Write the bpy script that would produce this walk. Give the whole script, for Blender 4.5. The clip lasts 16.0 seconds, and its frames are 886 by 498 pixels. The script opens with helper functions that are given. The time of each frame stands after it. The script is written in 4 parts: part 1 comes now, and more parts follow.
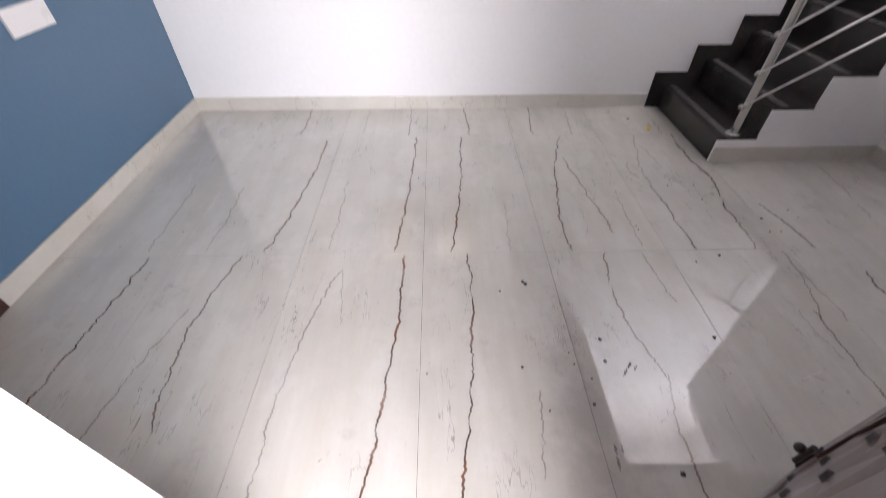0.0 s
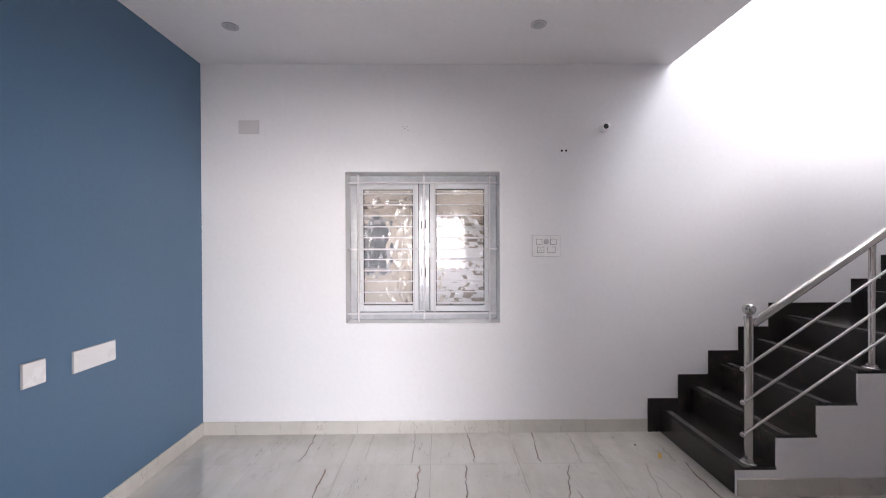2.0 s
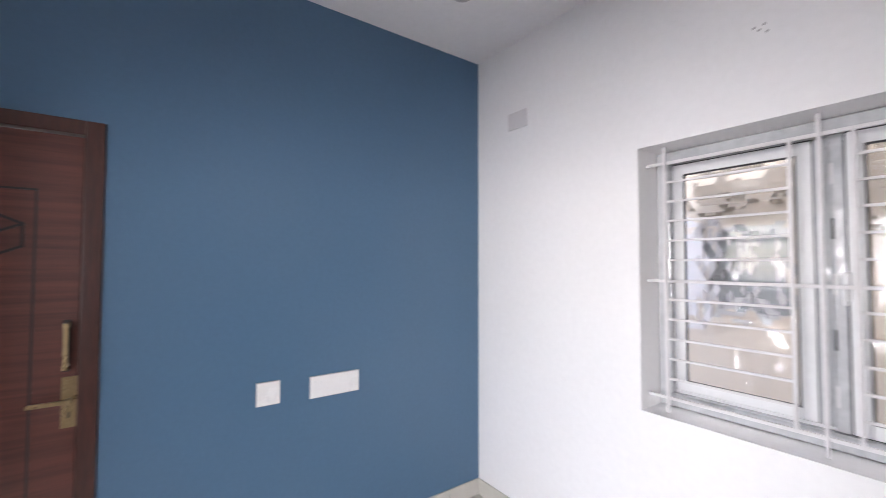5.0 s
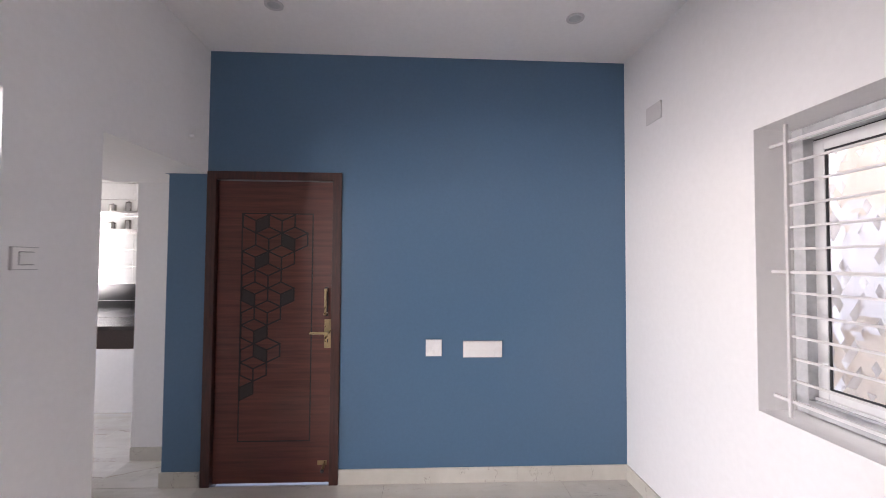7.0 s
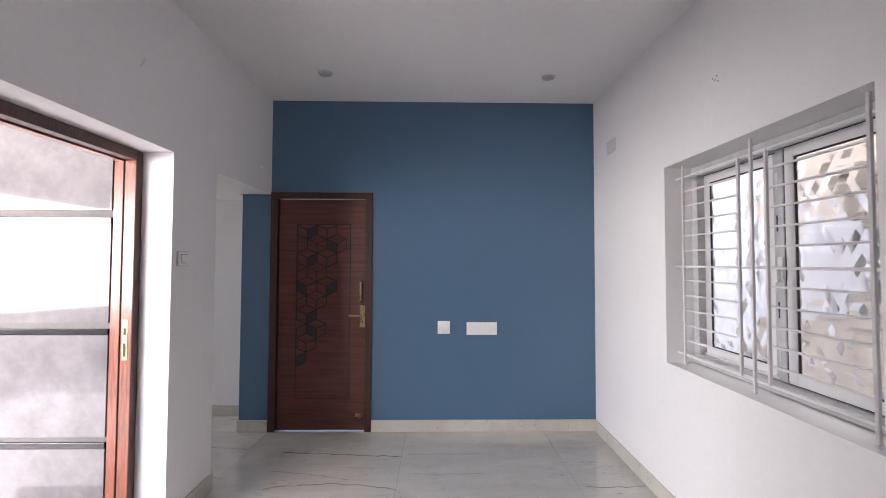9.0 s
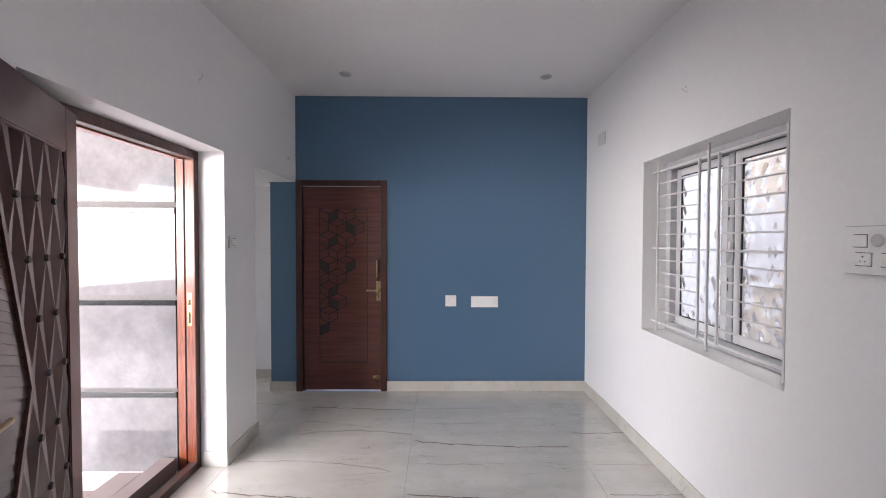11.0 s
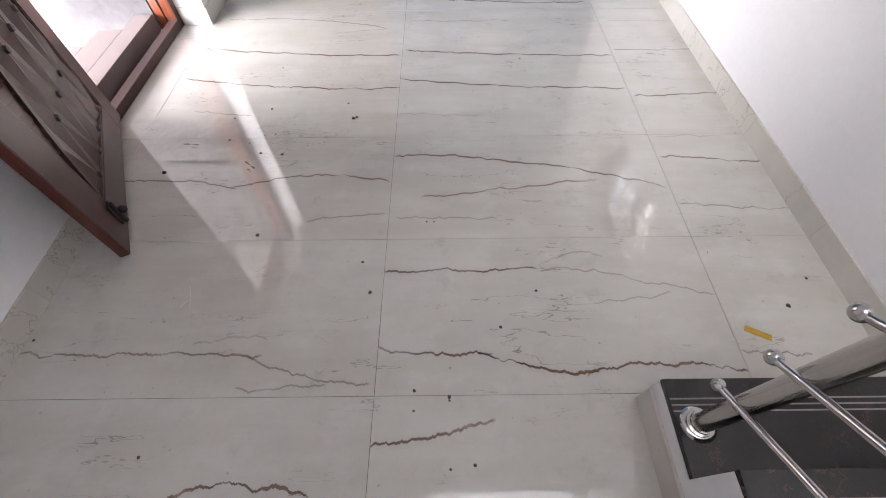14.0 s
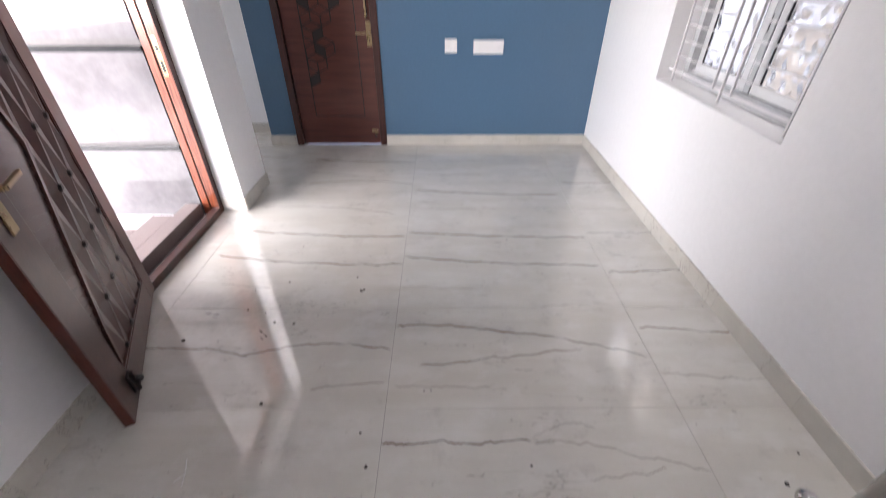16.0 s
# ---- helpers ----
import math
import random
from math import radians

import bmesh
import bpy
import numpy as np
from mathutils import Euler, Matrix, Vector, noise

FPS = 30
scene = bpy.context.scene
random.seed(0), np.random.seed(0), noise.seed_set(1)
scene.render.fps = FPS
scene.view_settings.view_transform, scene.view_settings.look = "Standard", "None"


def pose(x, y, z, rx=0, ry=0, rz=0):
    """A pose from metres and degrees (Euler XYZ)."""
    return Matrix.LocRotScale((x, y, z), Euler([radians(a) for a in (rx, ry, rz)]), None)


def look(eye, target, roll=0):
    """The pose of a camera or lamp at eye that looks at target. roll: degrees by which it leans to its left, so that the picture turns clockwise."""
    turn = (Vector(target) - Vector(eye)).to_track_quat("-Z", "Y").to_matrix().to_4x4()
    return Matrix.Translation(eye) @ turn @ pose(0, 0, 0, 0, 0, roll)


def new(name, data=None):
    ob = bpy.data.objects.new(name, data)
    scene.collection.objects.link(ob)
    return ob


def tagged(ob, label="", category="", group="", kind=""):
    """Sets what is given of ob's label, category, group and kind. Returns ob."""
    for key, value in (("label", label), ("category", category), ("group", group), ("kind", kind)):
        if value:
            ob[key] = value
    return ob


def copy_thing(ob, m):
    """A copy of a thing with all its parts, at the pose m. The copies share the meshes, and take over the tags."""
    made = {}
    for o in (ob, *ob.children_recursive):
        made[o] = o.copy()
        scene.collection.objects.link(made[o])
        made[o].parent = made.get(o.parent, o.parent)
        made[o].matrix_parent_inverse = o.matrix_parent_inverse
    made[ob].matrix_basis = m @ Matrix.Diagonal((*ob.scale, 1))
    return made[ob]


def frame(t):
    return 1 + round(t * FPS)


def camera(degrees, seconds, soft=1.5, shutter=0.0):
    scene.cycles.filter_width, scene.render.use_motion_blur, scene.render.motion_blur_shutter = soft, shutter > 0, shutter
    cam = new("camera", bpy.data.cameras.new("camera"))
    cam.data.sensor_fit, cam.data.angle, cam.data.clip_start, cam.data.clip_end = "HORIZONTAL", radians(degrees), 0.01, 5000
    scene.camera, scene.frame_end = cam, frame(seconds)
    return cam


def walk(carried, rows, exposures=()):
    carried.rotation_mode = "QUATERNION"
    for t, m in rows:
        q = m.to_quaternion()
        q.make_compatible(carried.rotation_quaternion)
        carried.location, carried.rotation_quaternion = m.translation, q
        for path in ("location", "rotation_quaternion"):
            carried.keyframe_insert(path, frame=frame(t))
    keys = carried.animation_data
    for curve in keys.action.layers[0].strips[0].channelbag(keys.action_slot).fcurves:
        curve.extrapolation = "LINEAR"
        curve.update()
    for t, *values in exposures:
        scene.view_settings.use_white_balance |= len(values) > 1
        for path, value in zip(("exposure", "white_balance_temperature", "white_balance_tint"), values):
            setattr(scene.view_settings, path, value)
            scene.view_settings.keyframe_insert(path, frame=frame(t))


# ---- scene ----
# ---- camera ----
cam = camera(94.7, 16.0, soft=0.85, shutter=0.4)
PATH = [
    (0, (0.024, 0.08, 1.38), (0.04, 1.544, 0.018), -0.3),
    (0.5, (0.016, 0.026, 1.459), (0.039, 1.766, 0.473), -0.2),
    (1, (-0.027, -0.019, 1.507), (0.016, 1.901, 0.949), -0.2),
    (1.5, (0.003, -0.054, 1.509), (0.027, 1.935, 1.302), -0.3),
    (2, (0.003, -0.015, 1.477), (0.025, 1.985, 1.462), -0.2),
    (2.5, (0.001, 0.144, 1.494), (0.011, 2.143, 1.546), -0.2),
    (3, (0.002, 0.365, 1.515), (-0.059, 2.363, 1.583), -0.2),
    (3.5, (-0.023, 0.65, 1.545), (-0.237, 2.638, 1.606), -0.2),
    (4, (0.079, 0.904, 1.541), (-0.543, 2.804, 1.603), -0.1),
    (4.5, (0.204, 1.134, 1.538), (-0.936, 2.776, 1.605), 0.0),
    (5, (0.261, 1.375, 1.53), (-1.358, 2.546, 1.6), 0.1),
    (7.5, (1.176, 1.803, 1.478), (-0.822, 1.85, 1.545), 0.4),
    (8, (1.392, 1.812, 1.477), (-0.606, 1.841, 1.547), 0.4),
    (8.5, (1.582, 1.782, 1.473), (-0.417, 1.814, 1.538), 0.3),
    (9, (1.759, 1.793, 1.471), (-0.24, 1.825, 1.537), 0.2),
    (11.5, (2.201, 1.728, 1.511), (0.207, 1.743, 1.358), 0.1),
    (12, (2.124, 1.732, 1.473), (0.223, 1.742, 0.852), -0.0),
    (12.5, (2.075, 1.738, 1.377), (0.391, 1.75, 0.299), -0.0),
    (13, (2.069, 1.746, 1.312), (0.657, 1.756, -0.105), -0.1),
    (13.5, (2.076, 1.751, 1.3), (0.865, 1.759, -0.292), -0.2),
    (14, (2.079, 1.752, 1.311), (0.959, 1.756, -0.346), -0.4),
    (14.5, (2.081, 1.754, 1.319), (0.979, 1.758, -0.35), -0.4),
    (15, (2.09, 1.755, 1.345), (0.925, 1.76, -0.28), -0.4),
    (15.5, (2.097, 1.766, 1.41), (0.773, 1.768, -0.088), -0.5),
    (16, (2.142, 1.764, 1.491), (0.501, 1.775, 0.348), -0.0),
]
walk(cam, [(t, look(eye, target, roll)) for t, eye, target, roll in PATH], [
    (0.0, 3.1, 6400, 15), (1.0, 3.0, 6350, 15), (2.0, 2.9, 6350, 15), (3.5, 2.9, 6400, 15), (4.5, 2.95, 6550, 15), (5.0, 3.1, 6250, 13), (7.5, 3.05, 6650, 18), (8.5, 2.85, 6500, 16), (9.0, 2.8, 6500, 15),
    (11.5, 2.8, 6450, 14), (12.5, 2.95, 6450, 15), (13.5, 3.4, 6350, 13), (15.0, 3.45, 6350, 13), (16.0, 3.2, 6400, 14)])

# ---- world and light ----
world = bpy.data.worlds.new("sky")
scene.world = world
world.use_nodes = True
sky = world.node_tree.nodes.new("ShaderNodeTexSky")
sky.sky_type, sky.sun_disc = "NISHITA", False
sky.sun_elevation, sky.sun_rotation = radians(52), radians(200)
world.node_tree.links.new(sky.outputs[0], world.node_tree.nodes["Background"].inputs[0])
world.node_tree.nodes["Background"].inputs[1].default_value = 0.09


def lamp(name, kind, m, energy, colour=(1, 1, 1), size=(1, 1), angle=10):
    data = bpy.data.lights.new(name, kind)
    data.energy, data.color = energy, colour
    if kind == "AREA":
        data.shape, data.size, data.size_y = "RECTANGLE", *size
    else:
        data.angle = radians(angle)
    ob = new(name, data)
    ob.matrix_world = m
    return ob


lamp("sun", "SUN", look((3, -8, 12), (0, 0, 0)), 0.4, (1, 0.95, 0.88), angle=25)
lamp("door_daylight", "AREA", look((2.2, -3.5, 1.6), (0.1, 0.6, 1.6)), 150, (1, 0.955, 0.935), (6.2, 1.5))
lamp("alley_daylight", "AREA", look((-0.3, 4.15, 4.2), (-0.3, 4.15, 0)), 21, (1, 0.97, 0.95), (5.0, 1.2))
lamp("stairwell_daylight", "AREA", look((3.7, 0.75, 5.5), (2.7, 2.6, 0.0)), 20, (0.98, 0.985, 0.995), (2.0, 1.7))
lamp("kitchen_daylight", "AREA", look((-2.2, -3.0, 1.6), (-2.6, 0, 1.2)), 2.0, (1, 0.98, 0.95), (0.9, 1.0))

# ---- materials ----


def nodes_of(m):
    m.use_nodes = True
    return m.node_tree, m.node_tree.nodes["Principled BSDF"]


def node(nt, shader, links=(), **values):
    n = nt.nodes.new("ShaderNode" + shader)
    for k, v in values.items():
        if k == "op":
            n.operation = v
        elif k == "ins":
            for slot, value in v.items():
                n.inputs[slot].default_value = value
        elif k == "mode":
            n.blend_type = v
        elif k == "kind":
            n.attribute_type = v
        elif k == "attr":
            n.attribute_name = v
        elif k == "data":
            n.data_type = v
        elif k == "feature":
            n.feature = v
    for slot, out in links:
        nt.links.new(out, n.inputs[slot])
    return n


def math_(nt, op, a, b=0.0, c=0.0):
    n = nt.nodes.new("ShaderNodeMath")
    n.operation = op
    for slot, v in enumerate((a, b, c)):
        if isinstance(v, (int, float)):
            n.inputs[slot].default_value = v
        else:
            nt.links.new(v, n.inputs[slot])
    return n.outputs[0]


def noise_(nt, vector, scale, detail=4.0, rough=0.55, stretch=None):
    if stretch:
        vector = node(nt, "VectorMath", ((0, vector),), op="MULTIPLY", ins={1: stretch}).outputs[0]
    return node(nt, "TexNoise", (("Vector", vector),), ins={"Scale": scale, "Detail": detail, "Roughness": rough}).outputs[0]


def ramp_(nt, fac, lo, hi):
    n = nt.nodes.new("ShaderNodeMapRange")
    nt.links.new(fac, n.inputs[0])
    n.inputs[1].default_value, n.inputs[2].default_value = lo, hi
    return n.outputs[0]


def mix_(nt, fac, a, b):
    n = nt.nodes.new("ShaderNodeMix")
    n.data_type = "RGBA"
    for slot, v in ((0, fac), (6, a), (7, b)):
        if isinstance(v, (int, float)):
            n.inputs[slot].default_value = v
        elif isinstance(v, tuple):
            n.inputs[slot].default_value = (*v, 1) if len(v) == 3 else v
        else:
            nt.links.new(v, n.inputs[slot])
    return n.outputs[2]


def surface(name, base, rough, metal=0.0, grain=(60, 0.06), stain=(1.3, 0.08), bump=(150, 0.05), stretch=None, coat=0.0, second=None, local=False):
    """A procedural surface: colour varied at two scales, fine relief and uneven gloss."""
    m = bpy.data.materials.new(name)
    nt, bsdf = nodes_of(m)
    if local:
        place = node(nt, "TexCoord").outputs["Object"]
    else:
        place = node(nt, "NewGeometry").outputs["Position"]
    fine = noise_(nt, place, grain[0], 5, 0.6, stretch)
    broad = noise_(nt, place, stain[0], 4, 0.6)
    dark = second or tuple(c * (1 - 3 * grain[1]) for c in base)
    colour = mix_(nt, ramp_(nt, fine, 0.3, 0.7), dark, base)
    colour = mix_(nt, math_(nt, "MULTIPLY", ramp_(nt, broad, 0.5, 0.8), stain[1] * 3), colour, tuple(c * 0.6 for c in base))
    nt.links.new(colour, bsdf.inputs["Base Color"])
    r = math_(nt, "MULTIPLY_ADD", broad, 0.25 * rough, rough * 0.87)
    nt.links.new(r, bsdf.inputs["Roughness"])
    bsdf.inputs["Metallic"].default_value = metal
    bsdf.inputs["Coat Weight"].default_value = coat
    bsdf.inputs["Coat Roughness"].default_value = 0.12
    b = node(nt, "Bump", (("Height", noise_(nt, place, bump[0], 3, 0.6, stretch)),), ins={"Strength": bump[1], "Distance": 0.01})
    nt.links.new(b.outputs[0], bsdf.inputs["Normal"])
    return m


WHITE = surface("white_wall_paint", (0.887, 0.872, 0.872), 0.55, grain=(30, 0.012), stain=(0.7, 0.02), bump=(9, 0.035))
CEILING = surface("white_ceiling_paint", (0.90, 0.878, 0.875), 0.7, grain=(30, 0.012), stain=(0.8, 0.03), bump=(7, 0.05))
BLUE = surface("blue_wall_paint", (0.090, 0.172, 0.275), 0.36, grain=(40, 0.02), stain=(0.9, 0.03), bump=(11, 0.07))
PLASTIC = surface("white_switch_plastic", (0.90, 0.88, 0.87), 0.28, grain=(90, 0.01), stain=(8, 0.02), bump=(200, 0.01))
GREYPLASTIC = surface("pale_grey_plastic", (0.55, 0.53, 0.54), 0.4, grain=(90, 0.01), stain=(8, 0.03), bump=(200, 0.01))
COVER = surface("off_white_plastic", (0.70, 0.67, 0.67), 0.45, grain=(90, 0.01), stain=(8, 0.03), bump=(200, 0.01))
DARK = surface("black_hole", (0.02, 0.02, 0.02), 0.7)
STEEL = surface("polished_stainless_steel", (0.54, 0.52, 0.50), 0.16, 1.0, grain=(120, 0.02), stain=(6, 0.08), bump=(240, 0.01))
BRASS = surface("antique_brass", (0.50, 0.38, 0.21), 0.28, 1.0, grain=(90, 0.08), stain=(20, 0.2), bump=(200, 0.03))
UPVC = surface("white_upvc_profile", (0.78, 0.78, 0.79), 0.3, grain=(40, 0.02), stain=(5, 0.1), bump=(60, 0.01))
FILM = surface("silver_protective_film", (0.62, 0.63, 0.65), 0.14, 0.12, grain=(30, 0.06), stain=(9, 0.2), bump=(14, 0.35))
GRILLE = surface("pale_grey_enamel", (0.72, 0.70, 0.705), 0.4, grain=(60, 0.03), stain=(7, 0.08), bump=(120, 0.02))
RUBBER = surface("black_gasket", (0.03, 0.03, 0.035), 0.6)
FRAMEWOOD = surface("dark_brown_frame_wood", (0.078, 0.022, 0.015), 0.36, grain=(14, 0.2), stain=(3, 0.15), bump=(40, 0.05), stretch=(6, 6, 0.6), coat=0.25)
# Orange-brown varnish, its base raised for the daylight falling on the jamb
LITWOOD = surface("daylit_jamb_wood", (0.31, 0.080, 0.036), 0.3, grain=(14, 0.22), stain=(4, 0.2), bump=(40, 0.05), stretch=(6, 6, 0.5), coat=0.3)
LEAFWOOD = surface("brown_painted_door_wood", (0.074, 0.025, 0.018), 0.32, grain=(18, 0.14), stain=(4, 0.15), bump=(60, 0.03), coat=0.2, local=True)
INLAY = surface("dark_inlay", (0.018, 0.011, 0.010), 0.4)
INLAYGREY = surface("charcoal_inlay", (0.032, 0.023, 0.022), 0.45)
LAMINATE = surface("brown_laminate", (0.150, 0.040, 0.027), 0.42, grain=(5.5, 0.13), stain=(2.0, 0.1), bump=(70, 0.03), stretch=(1, 0.35, 7), coat=0.3, second=(0.068, 0.018, 0.012))
PORCH = surface("reddish_granite", (0.25, 0.19, 0.18), 0.3, grain=(160, 0.13), stain=(4, 0.15), bump=(120, 0.02))
PALEFLOOR = surface("pale_porch_floor", (0.70, 0.68, 0.68), 0.4, grain=(40, 0.03), stain=(2, 0.1))
PEACH = surface("peach_plaster", (0.60, 0.52, 0.44), 0.8, grain=(40, 0.05), stain=(1.6, 0.15), bump=(60, 0.3))
GREYWALL = surface("grey_plaster", (0.42, 0.40, 0.40), 0.8, grain=(40, 0.05), stain=(1.6, 0.15), bump=(60, 0.3))
EARTH = surface("dusty_ground", (0.34, 0.29, 0.24), 0.9, grain=(20, 0.1), stain=(0.4, 0.15), bump=(30, 0.4))
KITCHENTILE = surface("white_glazed_tile", (0.72, 0.71, 0.69), 0.12, grain=(30, 0.02), stain=(4, 0.05), bump=(20, 0.02))
BLACKTILE = surface("black_glazed_tile", (0.012, 0.012, 0.013), 0.12)
CABINETBROWN = surface("dark_brown_granite_edge", (0.05, 0.03, 0.025), 0.3, grain=(120, 0.2))
YELLOW = surface("yellow_tape", (0.60, 0.36, 0.03), 0.5, grain=(80, 0.1))
DIRT = surface("dry_mud_crumb", (0.10, 0.085, 0.075), 0.9, grain=(80, 0.2))
SMUDGE = surface("dried_mud_smudge", (0.19, 0.17, 0.155), 0.7, grain=(90, 0.15))
EDGEWOOD = surface("red_brown_edge_varnish", (0.115, 0.025, 0.015), 0.32, grain=(14, 0.15), stretch=(6, 6, 0.6), coat=0.2)
GREYDARK = surface("dim_grey_glass", (0.17, 0.175, 0.18), 0.15)
# Grey that stands for the shadow around switch rockers
ROCKERSHADE = surface("rocker_shadow_grey", (0.22, 0.21, 0.21), 0.6)
LINT = surface("white_paint_flake", (0.72, 0.71, 0.68), 0.7)


def granite(name, dust):
    m = bpy.data.materials.new(name)
    nt, bsdf = nodes_of(m)
    place = node(nt, "NewGeometry").outputs["Position"]
    fine = noise_(nt, place, 90, 5, 0.7)
    broad = noise_(nt, place, 5, 5, 0.65)
    vein = noise_(nt, place, 7, 8, 0.7)
    thin = math_(nt, "ABSOLUTE", math_(nt, "SUBTRACT", vein, 0.5))
    line = math_(nt, "MULTIPLY", ramp_(nt, thin, 0.007, 0.0), ramp_(nt, broad, 0.5, 0.62))
    colour = mix_(nt, ramp_(nt, fine, 0.3, 0.9), (0.018, 0.016, 0.016), (0.034, 0.030, 0.029))
    colour = mix_(nt, math_(nt, "MULTIPLY", line, 0.7), colour, (0.20, 0.12, 0.08))
    # builders' dust
    colour = mix_(nt, math_(nt, "MULTIPLY", math_(nt, "MULTIPLY_ADD", broad, 0.2, 0.8), dust), colour, (0.16, 0.14, 0.13))
    nt.links.new(colour, bsdf.inputs["Base Color"])
    bsdf.inputs["Roughness"].default_value = 0.16 + dust
    return m


GRANITE = granite("black_granite", 0.03)
DUSTY = granite("dusty_black_granite", 0.055)
GROOVE = surface("grey_grip_groove", (0.30, 0.28, 0.27), 0.5, grain=(60, 0.08))


def vein_tile(name, base, veined=True):
    """Glossy vitrified tile with long brown cracks of colour; vein_a to vein_g hold each tile's lines (offset, slant, strength), span_a to span_g where they run (middle, half length, bow)."""
    m = bpy.data.materials.new(name)
    nt, bsdf = nodes_of(m)
    local = node(nt, "TexCoord").outputs["Object"]
    place = node(nt, "NewGeometry").outputs["Position"]
    rand = node(nt, "ObjectInfo").outputs["Random"]
    xyz = node(nt, "SeparateXYZ", ((0, local),))
    x, y = xyz.outputs[0], xyz.outputs[1]
    streak = noise_(nt, place, 1.0, 6, 0.6, (7, 0.9, 1))
    cloud = noise_(nt, place, 2.2, 5, 0.6)
    speck = noise_(nt, place, 70, 4, 0.6)
    colour = mix_(nt, ramp_(nt, streak, 0.36, 0.64), tuple(c * k for c, k in zip(base, (0.92, 0.91, 0.895))), tuple(c * k for c, k in zip(base, (1.03, 1.04, 1.055))))
    colour = mix_(nt, math_(nt, "MULTIPLY", ramp_(nt, cloud, 0.42, 0.72), 0.42), colour, (0.47, 0.45, 0.415))
    colour = mix_(nt, math_(nt, "MULTIPLY", ramp_(nt, speck, 0.55, 0.9), 0.12), colour, (0.33, 0.31, 0.28))
    tone = math_(nt, "MULTIPLY", rand, 0.14)
    colour = mix_(nt, tone, colour, (0.40, 0.385, 0.375))
    for k, letter in enumerate("abcdefg"):
        v = node(nt, "SeparateXYZ", ((0, node(nt, "Attribute", kind="OBJECT", attr="vein_" + letter).outputs["Vector"]),))
        span = node(nt, "SeparateXYZ", ((0, node(nt, "Attribute", kind="OBJECT", attr="span_" + letter).outputs["Vector"]),))
        seed = math_(nt, "MULTIPLY_ADD", v.outputs[0], 31.0, 13.7 * k + 3.1)
        along = node(nt, "CombineXYZ", ((0, y), (1, seed))).outputs[0]
        jag = math_(nt, "SUBTRACT", noise_(nt, along, 10.0, 7, 0.68), 0.5)
        # where between the vein's two ends, -1 to 1
        reach = math_(nt, "DIVIDE", math_(nt, "SUBTRACT", y, span.outputs[0]), span.outputs[1])
        bulge = math_(nt, "SUBTRACT", 1.0, math_(nt, "MULTIPLY", reach, reach))
        middle = math_(nt, "MULTIPLY_ADD", v.outputs[1], reach, v.outputs[0])
        middle = math_(nt, "ADD", middle, math_(nt, "MULTIPLY", bulge, span.outputs[2]))
        middle = math_(nt, "ADD", middle, math_(nt, "MULTIPLY", jag, 0.08))
        off = math_(nt, "ABSOLUTE", math_(nt, "SUBTRACT", x, middle))
        swell = noise_(nt, along, 7.0, 3, 0.6)
        wide = math_(nt, "MULTIPLY_ADD", math_(nt, "MULTIPLY", ramp_(nt, swell, 0.34, 0.72), v.outputs[2]), 0.0050, 0.0023)
        line = math_(nt, "SUBTRACT", 1.0, math_(nt, "DIVIDE", off, wide))
        line = math_(nt, "MAXIMUM", math_(nt, "MINIMUM", math_(nt, "MULTIPLY", line, 3.0), 1.0), 0.0)
        inside = ramp_(nt, bulge, 0.0, 0.12)
        power = math_(nt, "MULTIPLY", inside, v.outputs[2])
        line = math_(nt, "MULTIPLY", line, math_(nt, "MULTIPLY", power, ramp_(nt, swell, 0.22, 0.42)))
        rust = mix_(nt, ramp_(nt, swell, 0.44, 0.62), (0.030, 0.016, 0.012), (0.17, 0.062, 0.024))
        colour = mix_(nt, math_(nt, "MULTIPLY", line, 0.95), colour, rust)
        halo = math_(nt, "MAXIMUM", math_(nt, "SUBTRACT", 1.0, math_(nt, "DIVIDE", off, 0.02)), 0.0)
        colour = mix_(nt, math_(nt, "MULTIPLY", math_(nt, "MULTIPLY", halo, power), 0.10), colour, (0.27, 0.22, 0.18))
    # hairlines
    hair = noise_(nt, place, 1.0, 5, 0.6, (5.5, 0.9, 1))
    fade = ramp_(nt, cloud, 0.48, 0.6)
    hair = math_(nt, "MULTIPLY", ramp_(nt, math_(nt, "ABSOLUTE", math_(nt, "SUBTRACT", hair, 0.52)), 0.0035, 0.0010), math_(nt, "MULTIPLY", fade, 0.6))
    colour = mix_(nt, hair, colour, (0.16, 0.125, 0.10))
    # cloudy patches
    patch = noise_(nt, place, 5.0, 6, 0.62, (1.5, 0.8, 1))
    colour = mix_(nt, math_(nt, "MULTIPLY", ramp_(nt, patch, 0.52, 0.62), 0.32), colour, (0.72, 0.70, 0.67))
    fleck = noise_(nt, place, 34, 3, 0.55)
    colour = mix_(nt, math_(nt, "MULTIPLY", ramp_(nt, fleck, 0.70, 0.76), 0.5), colour, (0.17, 0.145, 0.125))
    # walked-in dust
    dirt = noise_(nt, place, 5.5, 7, 0.7)
    mask = math_(nt, "MULTIPLY", ramp_(nt, dirt, 0.58, 0.78), 0.32)
    colour = mix_(nt, mask, colour, (0.20, 0.18, 0.165))
    # trodden mud inside the entrance
    spot = node(nt, "VectorMath", ((0, place),), op="SUBTRACT", ins={1: MUD})
    spot = node(nt, "VectorMath", ((0, spot.outputs[0]),), op="MULTIPLY", ins={1: (6.0, 2.6, 0.0)})
    far = node(nt, "VectorMath", ((0, spot.outputs[0]),), op="LENGTH").outputs["Value"]
    edge = math_(nt, "ADD", far, math_(nt, "MULTIPLY", math_(nt, "SUBTRACT", noise_(nt, place, 9.0, 6, 0.65), 0.5), 2.2))
